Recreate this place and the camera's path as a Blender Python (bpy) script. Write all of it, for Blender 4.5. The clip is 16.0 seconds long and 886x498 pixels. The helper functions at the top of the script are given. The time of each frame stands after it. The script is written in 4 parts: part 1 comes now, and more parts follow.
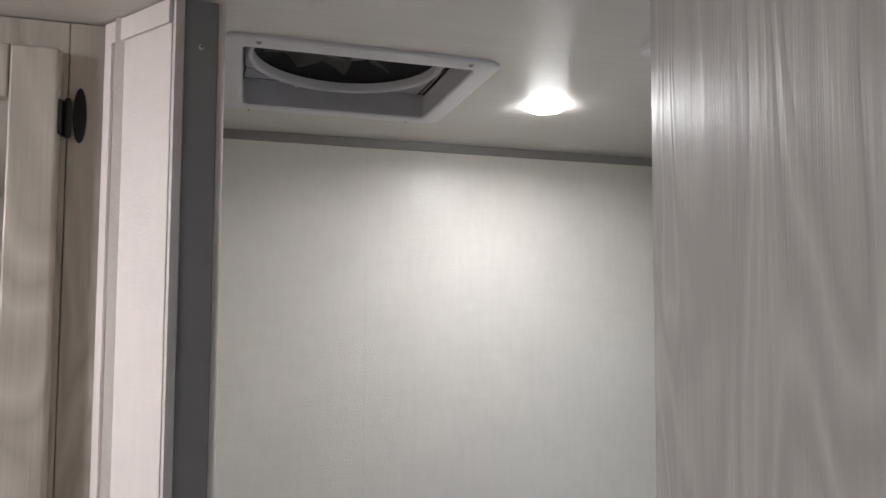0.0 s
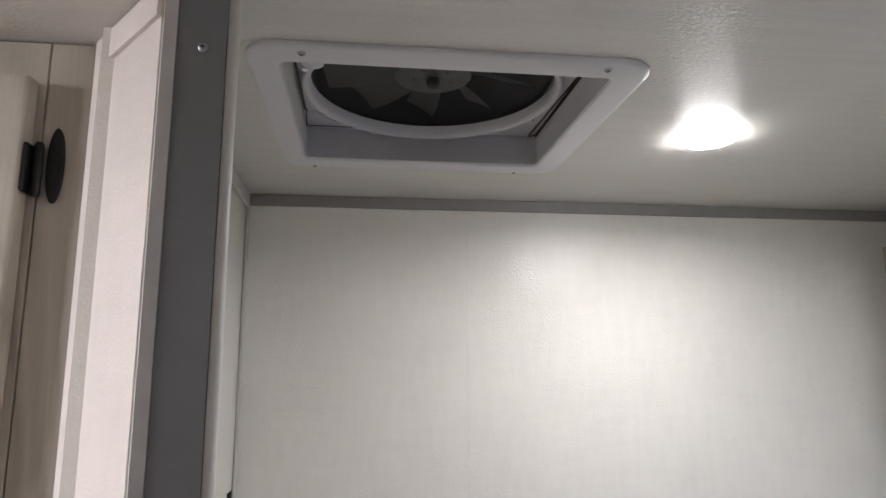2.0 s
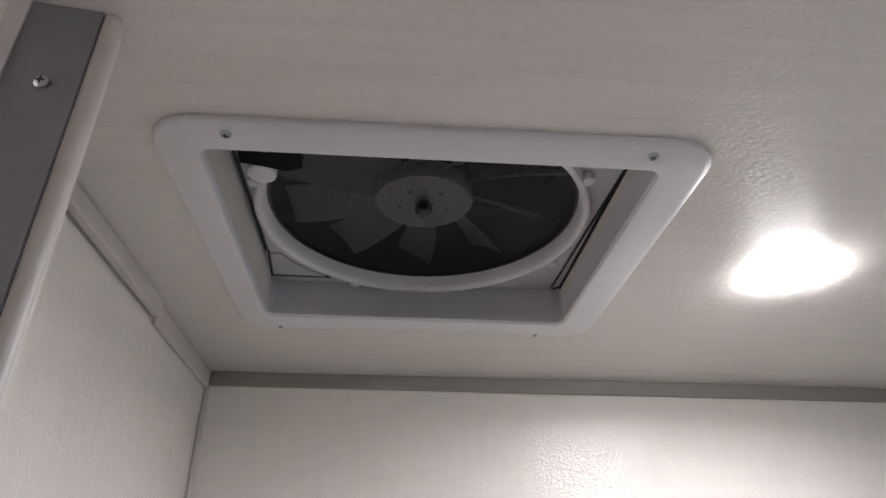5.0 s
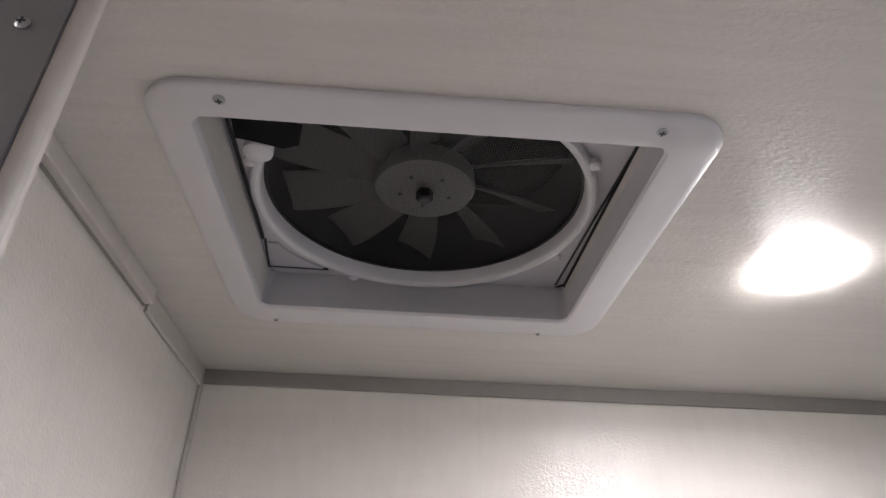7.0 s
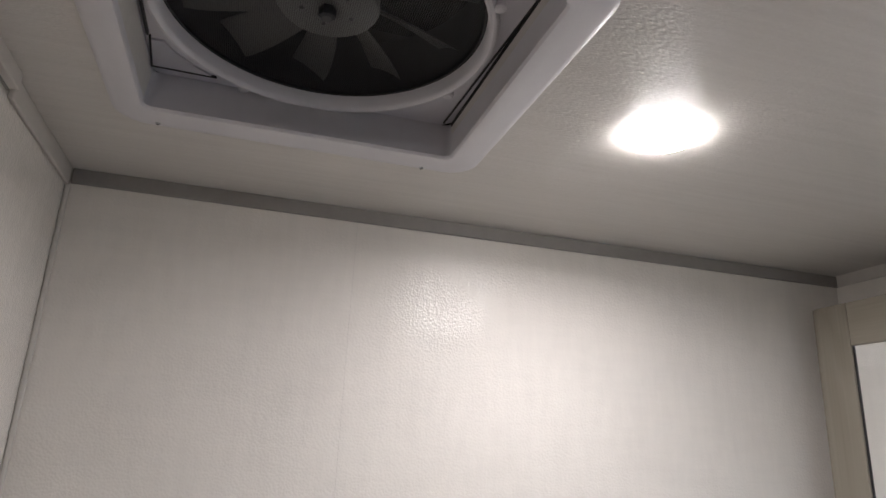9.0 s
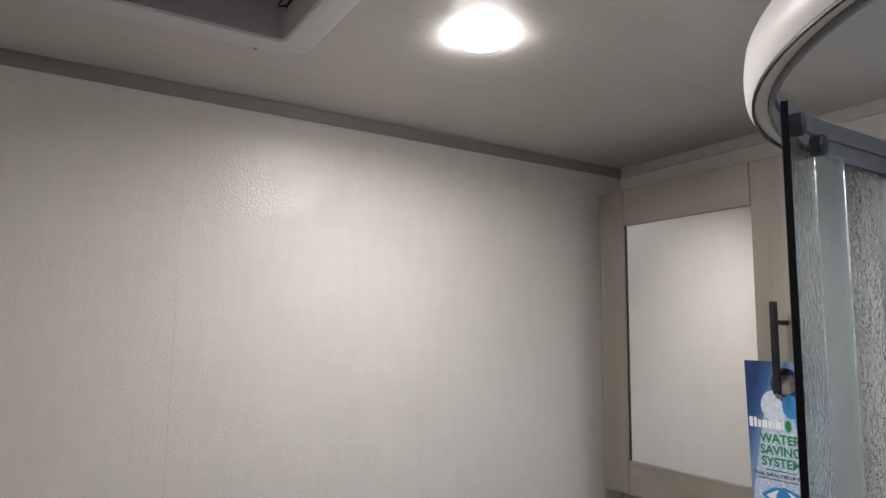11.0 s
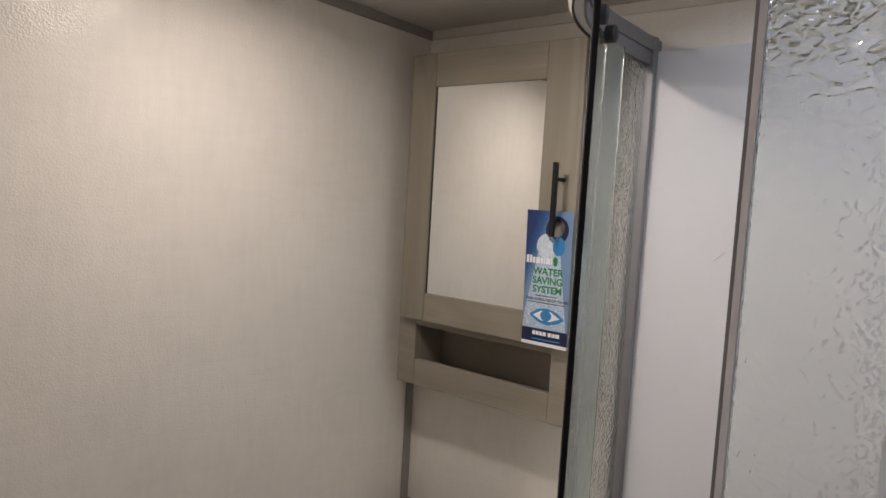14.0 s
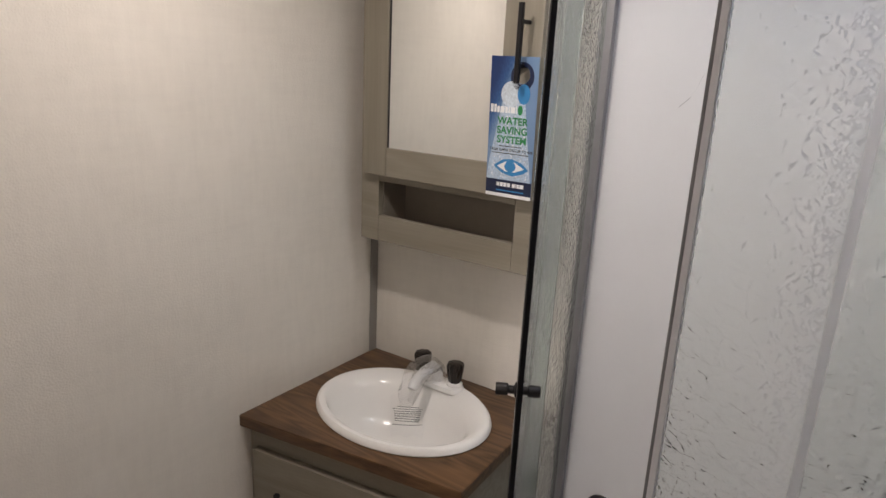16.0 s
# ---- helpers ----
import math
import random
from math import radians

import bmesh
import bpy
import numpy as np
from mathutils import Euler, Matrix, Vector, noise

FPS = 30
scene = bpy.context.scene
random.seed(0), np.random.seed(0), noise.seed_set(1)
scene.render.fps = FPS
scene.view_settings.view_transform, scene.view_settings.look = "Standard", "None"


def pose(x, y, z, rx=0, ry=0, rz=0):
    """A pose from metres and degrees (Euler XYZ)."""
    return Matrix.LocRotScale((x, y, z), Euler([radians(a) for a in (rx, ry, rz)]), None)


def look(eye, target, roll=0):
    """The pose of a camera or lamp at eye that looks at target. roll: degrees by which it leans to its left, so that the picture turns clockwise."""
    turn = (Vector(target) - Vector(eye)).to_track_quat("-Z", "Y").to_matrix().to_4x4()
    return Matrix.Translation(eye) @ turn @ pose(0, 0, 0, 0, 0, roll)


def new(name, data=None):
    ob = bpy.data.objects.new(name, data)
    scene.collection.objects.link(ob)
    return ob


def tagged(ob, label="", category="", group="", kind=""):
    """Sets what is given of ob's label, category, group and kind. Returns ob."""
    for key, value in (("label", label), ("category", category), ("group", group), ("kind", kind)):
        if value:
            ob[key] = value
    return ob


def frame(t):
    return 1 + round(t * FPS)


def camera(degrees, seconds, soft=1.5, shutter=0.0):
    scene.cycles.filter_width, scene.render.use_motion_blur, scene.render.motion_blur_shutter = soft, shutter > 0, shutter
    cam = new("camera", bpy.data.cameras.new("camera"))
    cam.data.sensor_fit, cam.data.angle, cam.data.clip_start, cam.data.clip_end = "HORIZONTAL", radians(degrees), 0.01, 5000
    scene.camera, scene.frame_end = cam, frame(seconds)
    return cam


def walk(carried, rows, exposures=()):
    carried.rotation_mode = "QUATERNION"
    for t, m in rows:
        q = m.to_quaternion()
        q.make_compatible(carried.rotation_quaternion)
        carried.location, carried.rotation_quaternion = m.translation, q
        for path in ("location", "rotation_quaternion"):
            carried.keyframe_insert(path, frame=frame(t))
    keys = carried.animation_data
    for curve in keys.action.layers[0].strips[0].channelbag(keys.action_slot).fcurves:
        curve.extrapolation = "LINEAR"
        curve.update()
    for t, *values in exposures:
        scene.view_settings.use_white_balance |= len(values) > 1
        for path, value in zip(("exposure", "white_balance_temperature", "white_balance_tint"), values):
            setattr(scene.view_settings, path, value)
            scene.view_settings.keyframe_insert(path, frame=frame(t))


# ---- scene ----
cam = camera(68.3, 16.0)
PATH = [
    (0, (0.139, -1.514, 1.686), (0.713, 0.399, 1.796), 0.3),
    (0.5, (0.159, -1.417, 1.699), (0.667, 0.512, 1.847), -0.1),
    (1, (0.193, -1.332, 1.707), (0.605, 0.614, 1.913), 0.4),
    (1.5, (0.214, -1.264, 1.713), (0.527, 0.691, 1.998), 0.5),
    (2, (0.212, -1.194, 1.720), (0.455, 0.760, 2.071), -0.2),
    (2.5, (0.214, -1.142, 1.723), (0.404, 0.794, 2.188), -1.7),
    (3, (0.218, -1.088, 1.733), (0.368, 0.818, 2.322), -1.4),
    (3.5, (0.234, -1.045, 1.736), (0.367, 0.823, 2.438), -0.1),
    (4, (0.251, -1.013, 1.738), (0.393, 0.816, 2.534), 0.4),
    (4.5, (0.267, -0.985, 1.734), (0.409, 0.797, 2.631), 0.1),
    (7, (0.282, -0.932, 1.709), (0.4, 0.79, 2.721), 1.4),
    (7.5, (0.277, -0.923, 1.704), (0.452, 0.855, 2.603), 1.7),
    (8, (0.27, -0.924, 1.697), (0.536, 0.897, 2.481), 2.3),
    (8.5, (0.265, -0.938, 1.692), (0.668, 0.901, 2.368), 2.7),
    (11, (0.234, -1.03, 1.661), (1.274, 0.66, 1.908), 0.7),
    (11.5, (0.203, -1.06, 1.662), (1.365, 0.557, 1.84), 1.0),
    (12, (0.184, -1.075, 1.655), (1.444, 0.474, 1.759), 1.0),
    (12.5, (0.164, -1.076, 1.658), (1.497, 0.415, 1.687), 1.4),
    (13, (0.142, -1.065, 1.652), (1.555, 0.35, 1.633), 2.3),
    (13.5, (0.12, -1.052, 1.642), (1.629, 0.258, 1.569), 2.9),
    (14, (0.1, -1.037, 1.636), (1.673, 0.188, 1.475), 3.3),
    (14.5, (0.087, -1.039, 1.622), (1.704, 0.115, 1.388), 4.0),
    (15, (0.091, -1.037, 1.613), (1.724, 0.069, 1.279), 3.8),
    (15.5, (0.1, -1.032, 1.609), (1.724, 0.047, 1.166), 3.3),
    (16, (0.108, -1.027, 1.604), (1.705, 0.044, 1.054), 2.8),
]
walk(cam, [(t, look(eye, target, roll)) for t, eye, target, roll in PATH],
     [(0, 0.55, 5950, 11), (2, 0.68, 5950, 12), (4.5, 0.92, 5950, 14), (7, 1.00, 6050, 17), (8.6, 0.66, 6100, 16), (11, 0.24, 6150, 14),
      (11.5, 0.18, 6250, 14), (12.0, 0.16, 6700, 17), (13.5, 0.16, 6900, 17), (16, 0.38, 6900, 17)])

# ---- light ----
world = bpy.data.worlds.new("world")
scene.world = world
world.use_nodes = True
wn = world.node_tree.nodes
sky = wn.new("ShaderNodeTexSky")
sky.sky_type = "NISHITA"
sky.sun_disc = False
sky.sun_elevation = radians(48)
sky.sun_rotation = radians(200)
wn["Background"].inputs["Strength"].default_value = 0.15
world.node_tree.links.new(sky.outputs["Color"], wn["Background"].inputs["Color"])



def lamp_light(name, at, size, power, colour, spread):
    data = bpy.data.lights.new(name, "AREA")
    data.shape, data.size, data.energy, data.color, data.spread = "DISK", size, power, colour, radians(spread)
    ob = new(name, data)
    ob.location = at
    return ob


lamp_light("bathroom_lamp_light", (0.681, -0.389, 2.0150), 0.056, 2.25, (1.0, 0.945, 0.875), 170)
day = lamp_light("skylight_daylight", (0.967, -0.951, 2.075), 0.40, 0.9, (0.80, 0.90, 1.0), 170)
day.data.shape = "SQUARE"

LAMP_BATH = 50.0
# strength of the added, unseen hall source
HALL_FILL = 575.0

# ---- materials ----


def material(name):
    m = bpy.data.materials.new(name)
    m.use_nodes = True
    nt = m.node_tree
    return m, nt, nt.nodes["Principled BSDF"]


def coords(nt, scale=(1, 1, 1), rot=(0, 0, 0)):
    tc = nt.nodes.new("ShaderNodeTexCoord")
    mp = nt.nodes.new("ShaderNodeMapping")
    mp.inputs["Scale"].default_value = scale
    mp.inputs["Rotation"].default_value = rot
    nt.links.new(tc.outputs["Object"], mp.inputs["Vector"])
    return mp.outputs["Vector"]


def noise_tex(nt, vec, scale=1.0, detail=3.0, rough=0.55, distort=0.0):
    n = nt.nodes.new("ShaderNodeTexNoise")
    n.inputs["Scale"].default_value = scale
    n.inputs["Detail"].default_value = detail
    n.inputs["Roughness"].default_value = rough
    n.inputs["Distortion"].default_value = distort
    nt.links.new(vec, n.inputs["Vector"])
    return n.outputs["Fac"]


def math_node(nt, op, a, b):
    n = nt.nodes.new("ShaderNodeMath")
    n.operation = op
    for i, v in enumerate((a, b)):
        if hasattr(v, "is_linked"):
            nt.links.new(v, n.inputs[i])
        else:
            n.inputs[i].default_value = v
    return n.outputs[0]


def ramp(nt, fac, stops):
    r = nt.nodes.new("ShaderNodeValToRGB")
    e = r.color_ramp.elements
    while len(e) < len(stops):
        e.new(0.5)
    for el, (p, c) in zip(e, stops):
        el.position = p
        el.color = (*c, 1)
    nt.links.new(fac, r.inputs["Fac"])
    return r.outputs["Color"]


def bump(nt, bsdf, height, strength, distance=0.001):
    b = nt.nodes.new("ShaderNodeBump")
    b.inputs["Strength"].default_value = strength
    b.inputs["Distance"].default_value = distance
    nt.links.new(height, b.inputs["Height"])
    nt.links.new(b.outputs["Normal"], bsdf.inputs["Normal"])


def shade(c, k):
    return tuple(max(0.0, min(1.0, v * k)) for v in c)


def plain(name, base, rough=0.45, metallic=0.0, spread=0.08, size=35.0, relief=0.15):
    m, nt, b = material(name)
    v = coords(nt)
    n = noise_tex(nt, v, size, 4)
    fine = noise_tex(nt, v, size * 14, 2)
    both = math_node(nt, "ADD", math_node(nt, "MULTIPLY", n, 0.7), math_node(nt, "MULTIPLY", fine, 0.3))
    nt.links.new(ramp(nt, both, [(0.25, shade(base, 1 - spread)), (0.75, shade(base, 1 + spread))]), b.inputs["Base Color"])
    b.inputs["Roughness"].default_value = rough
    b.inputs["Metallic"].default_value = metallic
    bump(nt, b, both, relief, 0.0006)
    return m


def linen(name, base, rough=0.42, strength=0.6):
    """Printed linen wallboard: crossed threads, faint blotches and a pebbled gloss film."""
    m, nt, b = material(name)
    across = noise_tex(nt, coords(nt, (14, 14, 420)), 1, 3)
    down = noise_tex(nt, coords(nt, (420, 420, 11)), 1, 3)
    streak = noise_tex(nt, coords(nt, (60, 60, 14)), 1, 4)
    streak2 = noise_tex(nt, coords(nt, (13, 13, 75)), 1, 4)
    blotch = noise_tex(nt, coords(nt), 7, 3)
    weave = math_node(nt, "ADD", math_node(nt, "MULTIPLY", across, 0.09), math_node(nt, "MULTIPLY", down, 0.09))
    weave = math_node(nt, "ADD", weave, math_node(nt, "MULTIPLY", streak, 0.28))
    weave = math_node(nt, "ADD", weave, math_node(nt, "MULTIPLY", streak2, 0.20))
    weave = math_node(nt, "ADD", weave, math_node(nt, "MULTIPLY", blotch, 0.34))
    nt.links.new(ramp(nt, weave, [(0.38, shade(base, 0.95)), (0.5, base), (0.62, shade(base, 1.04))]), b.inputs["Base Color"])
    b.inputs["Roughness"].default_value = rough
    b.inputs["Specular IOR Level"].default_value = 0.24
    pebble = nt.nodes.new("ShaderNodeTexVoronoi")
    pebble.inputs["Scale"].default_value = 300
    nt.links.new(coords(nt), pebble.inputs["Vector"])
    hgt = math_node(nt, "ADD", math_node(nt, "MULTIPLY", pebble.outputs["Distance"], 0.9), math_node(nt, "MULTIPLY", weave, 0.6))
    bump(nt, b, hgt, strength, 0.0010)
    return m


def timber(name, dark, light, rough=0.45, along="z", size=1.0, relief=0.35, gloss=0.5, rings_share=0.55, depth=0.0008, wander=1.0):
    """Wood grain that runs along one axis, with cathedral waves and fine pores."""
    m, nt, b = material(name)
    s = {"x": (0.9, 8, 8), "y": (8, 0.9, 8), "z": (8, 8, 0.9)}[along]
    f = {"x": (6, 260, 260), "y": (260, 6, 260), "z": (260, 260, 6)}[along]
    s = tuple(v * size * (wander if v < 1 else 1.0) for v in s)
    wave = noise_tex(nt, coords(nt, s), 1.0, 2, 0.5, 0.6)
    rings = nt.nodes.new("ShaderNodeMath")
    rings.operation = "PINGPONG"
    rings.inputs[1].default_value = 0.5
    nt.links.new(math_node(nt, "MULTIPLY", wave, 9.0), rings.inputs[0])
    pores = noise_tex(nt, coords(nt, f), 1.0, 3)
    tone = noise_tex(nt, coords(nt, tuple(v * 0.3 for v in s)), 1.0, 2)
    g = math_node(nt, "ADD", math_node(nt, "MULTIPLY", rings.outputs[0], rings_share), math_node(nt, "MULTIPLY", pores, 1 - rings_share))
    g = math_node(nt, "ADD", math_node(nt, "MULTIPLY", g, 0.75), math_node(nt, "MULTIPLY", tone, 0.35))
    nt.links.new(ramp(nt, g, [(0.28, dark), (0.62, light)]), b.inputs["Base Color"])
    b.inputs["Roughness"].default_value = rough
    b.inputs["Specular IOR Level"].default_value = gloss
    bump(nt, b, g, relief, depth)
    return m


def glass_material(name, tint, relief, cell=72.0, rough=0.0):
    m, nt, b = material(name)
    b.inputs["Base Color"].default_value = (*tint, 1)
    b.inputs["Roughness"].default_value = rough
    b.inputs["IOR"].default_value = 1.45
    b.inputs["Transmission Weight"].default_value = 1.0
    if relief:
        v = coords(nt, (1, 1, 1.3))
        cells = nt.nodes.new("ShaderNodeTexVoronoi")
        cells.feature = "DISTANCE_TO_EDGE"
        cells.inputs["Scale"].default_value = cell
        warp = nt.nodes.new("ShaderNodeVectorMath")
        warp.operation = "ADD"
        nz = nt.nodes.new("ShaderNodeTexNoise")
        nz.inputs["Scale"].default_value = cell * 0.7
        nt.links.new(v, nz.inputs["Vector"])
        small = nt.nodes.new("ShaderNodeVectorMath")
        small.operation = "SCALE"
        small.inputs["Scale"].default_value = 0.9 / cell
        nt.links.new(nz.outputs["Color"], small.inputs[0])
        nt.links.new(v, warp.inputs[0])
        nt.links.new(small.outputs[0], warp.inputs[1])
        nt.links.new(warp.outputs[0], cells.inputs["Vector"])
        crest = nt.nodes.new("ShaderNodeMath")
        crest.operation = "SMOOTH_MIN"
        crest.inputs[1].default_value = 0.20
        crest.inputs[2].default_value = 0.15
        nt.links.new(cells.outputs["Distance"], crest.inputs[0])
        swell = noise_tex(nt, v, cell * 0.9, 2)
        hgt = math_node(nt, "ADD", math_node(nt, "MULTIPLY", crest.outputs[0], 1.4), math_node(nt, "MULTIPLY", swell, 0.60))
        bump(nt, b, hgt, relief, 0.004)
    return m


def emitter(name, colour, strength):
    m, nt, b = material(name)
    b.inputs["Base Color"].default_value = (0.9, 0.9, 0.88, 1)
    b.inputs["Emission Color"].default_value = (*colour, 1)
    b.inputs["Emission Strength"].default_value = strength
    return m


M_WALL = linen("linen_wallboard", (0.79, 0.755, 0.70), 0.20, 0.42)
M_PANEL = linen("pale_linen_panel", (0.74, 0.69, 0.655), 0.5, 0.25)


def ceiling_material():
    m, nt, b = material("ceiling_vinyl")
    grain = noise_tex(nt, coords(nt, (5, 120, 120)), 1, 4)
    fine = noise_tex(nt, coords(nt, (190, 420, 420)), 1, 3)
    cloud = noise_tex(nt, coords(nt), 4, 3)
    g = math_node(nt, "ADD", math_node(nt, "MULTIPLY", grain, 0.45), math_node(nt, "MULTIPLY", fine, 0.25))
    g = math_node(nt, "ADD", g, math_node(nt, "MULTIPLY", cloud, 0.3))
    nt.links.new(ramp(nt, g, [(0.35, (0.62, 0.595, 0.56)), (0.65, (0.70, 0.675, 0.64))]), b.inputs["Base Color"])
    b.inputs["Roughness"].default_value = 0.42
    b.inputs["Specular IOR Level"].default_value = 0.24
    b.inputs["Coat Weight"].default_value = 0.13
    b.inputs["Coat Roughness"].default_value = 0.20
    b.inputs["Coat IOR"].default_value = 1.5
    bump(nt, b, fine, 0.8, 0.0010)
    return m


M_CEIL = ceiling_material()
M_TRIM_GREY = plain("grey_vinyl_trim", (0.30, 0.285, 0.265), 0.45)
M_TRIM_PALE = plain("pale_vinyl_trim", (0.62, 0.59, 0.55), 0.45)
M_JAMB = plain("jamb_strip_grey", (0.20, 0.198, 0.208), 0.5, spread=0.06)
M_JAMB_EDGE = plain("light_grey_jamb_edge", (0.60, 0.575, 0.565), 0.45)
M_WHITE = plain("white_plastic", (0.66, 0.65, 0.675), 0.38, spread=0.03)
M_RECESS = plain("moulded_vent_plastic", (0.60, 0.59, 0.63), 0.45, spread=0.04)
M_BLACK = plain("black_metal", (0.012, 0.011, 0.012), 0.38, spread=0.3)
M_BLACK.node_tree.nodes["Principled BSDF"].inputs["Specular IOR Level"].default_value = 0.3
M_BLACKP = plain("black_plastic", (0.018, 0.018, 0.02), 0.5, spread=0.25)
M_MATT = plain("matt_black_rubber", (0.005, 0.005, 0.006), 0.85, spread=0.3)
M_MATT.node_tree.nodes["Principled BSDF"].inputs["Specular IOR Level"].default_value = 0.15
M_HUB = plain("grey_hub_plastic", (0.15, 0.147, 0.142), 0.45)
M_BLADE = plain("grey_fan_plastic", (0.12, 0.117, 0.113), 0.45)
M_MESH = plain("dark_insect_mesh", (0.025, 0.025, 0.025), 0.5)
M_SHAFT_SHADE = plain("shaded_vent_shaft", (0.012, 0.014, 0.014), 0.6)
M_LID = plain("smoked_vent_lid", (0.004, 0.030, 0.027), 0.12)
M_STEEL = plain("zinc_screw", (0.42, 0.43, 0.45), 0.45, 0.8)
M_ALU = plain("brushed_aluminium", (0.26, 0.26, 0.27), 0.45, 0.6)
M_HEADER = plain("white_painted_rail", (0.78, 0.76, 0.73), 0.42, spread=0.03)
M_SURROUND = plain("white_shower_surround", (0.63, 0.63, 0.65), 0.28, spread=0.02, size=6)
M_WOOD_DOOR = timber("whitewashed_oak_door", (0.30, 0.285, 0.27), (0.43, 0.41, 0.385), 0.52, "z", 1.15, 0.8, gloss=0.30, rings_share=0.70, depth=0.0016, wander=2.6)
M_WOOD_CAB = timber("pale_whitewashed_oak", (0.36, 0.325, 0.275), (0.55, 0.51, 0.445), 0.5, "z", 1.0, 0.4, rings_share=0.65, wander=2.0)
M_CAB = timber("greige_cabinet_finish", (0.225, 0.200, 0.158), (0.295, 0.266, 0.215), 0.5, "y", 0.7, 0.12)
M_CAB_DARK = plain("brown_niche_back", (0.24, 0.21, 0.175), 0.6)
M_COUNTER = timber("walnut_laminate", (0.050, 0.026, 0.013), (0.19, 0.102, 0.050), 0.38, "y", 1.6, 0.15)
M_BASIN = plain("glossy_white_basin", (0.90, 0.89, 0.875), 0.16, spread=0.015, size=8)
M_FLOOR = timber("oak_vinyl_floor", (0.40, 0.34, 0.28), (0.56, 0.49, 0.41), 0.4, "y", 0.8, 0.2)
M_GLASS = glass_material("pebbled_glass", (0.94, 0.975, 0.965), 0.54, 74.0)
M_GLASS_FINE = glass_material("fine_pebbled_glass", (0.93, 0.975, 0.96), 0.24, 85.0)
M_GLASS_SOFT = glass_material("soft_pebbled_green_glass", (0.82, 0.93, 0.90), 0.26, 85.0, 0.10)
M_GASKET = plain("dark_grey_gasket", (0.10, 0.10, 0.105), 0.4)
M_SEAL = glass_material("grey_translucent_vinyl", (0.78, 0.78, 0.80), 0.0, rough=0.35)
M_GLASS_EDGE = glass_material("smooth_green_glass", (0.80, 0.91, 0.88), 0.0, rough=0.25)


def film_material():
    """Thin clear film: mostly see-through, with sharp glints on its creases."""
    m, nt, b = material("clear_plastic_film")
    nt.nodes.remove(b)
    clear = nt.nodes.new("ShaderNodeBsdfTransparent")
    clear.inputs["Color"].default_value = (0.975, 0.975, 0.98, 1)
    shine = nt.nodes.new("ShaderNodeBsdfGlossy")
    shine.inputs["Roughness"].default_value = 0.12
    edge = nt.nodes.new("ShaderNodeLayerWeight")
    edge.inputs["Blend"].default_value = 0.35
    mix = nt.nodes.new("ShaderNodeMixShader")
    crease = nt.nodes.new("ShaderNodeBump")
    crease.inputs["Strength"].default_value = 0.8
    crease.inputs["Distance"].default_value = 0.004
    nt.links.new(noise_tex(nt, coords(nt), 90, 3), crease.inputs["Height"])
    for node in (shine, edge):
        nt.links.new(crease.outputs["Normal"], node.inputs["Normal"])
    nt.links.new(math_node(nt, "MULTIPLY", edge.outputs["Fresnel"], 0.5), mix.inputs[0])
    nt.links.new(clear.outputs[0], mix.inputs[1])
    nt.links.new(shine.outputs[0], mix.inputs[2])
    nt.links.new(mix.outputs[0], nt.nodes["Material Output"].inputs["Surface"])
    return m


M_WRAP = film_material()
M_SMOKE = glass_material("smoked_acrylic", (0.035, 0.022, 0.018), 0.0, rough=0.05)
M_MILKY = glass_material("milky_clear_plastic", (0.90, 0.90, 0.91), 0.0, rough=0.30)
M_MILKY.node_tree.nodes["Principled BSDF"].inputs["Transmission Weight"].default_value = 0.4
M_PUCK = emitter("warm_white_led", (1.0, 0.94, 0.85), LAMP_BATH)
M_HALL_FILL = emitter("hall_fill_glow", (1.0, 0.945, 0.90), HALL_FILL)


def dome_material():
    m, nt, b = material("frosted_skylight_dome")
    b.inputs["Base Color"].default_value = (0.92, 0.95, 0.97, 1)
    b.inputs["Roughness"].default_value = 0.6
    b.inputs["Transmission Weight"].default_value = 1.0
    b.inputs["IOR"].default_value = 1.2
    return m


M_DOME = dome_material()


def mirror_material():
    m, nt, b = material("mirror_glass")
    b.inputs["Base Color"].default_value = (0.90, 0.91, 0.90, 1)
    b.inputs["Metallic"].default_value = 1.0
    b.inputs["Roughness"].default_value = 0.03
    return m


M_MIRROR = mirror_material()


def card_material():
    """Blue photo card that fades to pale spray in a slanting cone."""
    m, nt, b = material("blue_printed_card")
    tc = nt.nodes.new("ShaderNodeTexCoord")
    sep = nt.nodes.new("ShaderNodeSeparateXYZ")
    nt.links.new(tc.outputs["Object"], sep.inputs[0])
    n = noise_tex(nt, coords(nt, (400, 400, 160)), 1, 3)
    side = math_node(nt, "ADD", sep.outputs["Y"], math_node(nt, "MULTIPLY", sep.outputs["Z"], 0.12))
    side = math_node(nt, "MULTIPLY", math_node(nt, "SUBTRACT", 0.03, side), 20)
    down = math_node(nt, "MULTIPLY", sep.outputs["Z"], -5.0)
    f = math_node(nt, "ADD", math_node(nt, "ADD", side, down), math_node(nt, "MULTIPLY", n, 0.5))
    nt.links.new(ramp(nt, f, [(0.25, (0.010, 0.035, 0.14)), (0.65, (0.03, 0.10, 0.27)), (1.0, (0.17, 0.28, 0.46))]), b.inputs["Base Color"])
    b.inputs["Roughness"].default_value = 0.3
    return m


M_CARD = card_material()
M_NAVY = plain("navy_print", (0.012, 0.02, 0.06), 0.35)
M_PRINT_WHITE = plain("white_print", (0.82, 0.83, 0.85), 0.4, spread=0.02)
M_GREEN = plain("green_print", (0.015, 0.22, 0.07), 0.4)
M_BLUE = plain("blue_print", (0.03, 0.22, 0.50), 0.35)
M_INK = plain("dark_print", (0.05, 0.05, 0.06), 0.5)

# ---- building helpers ----


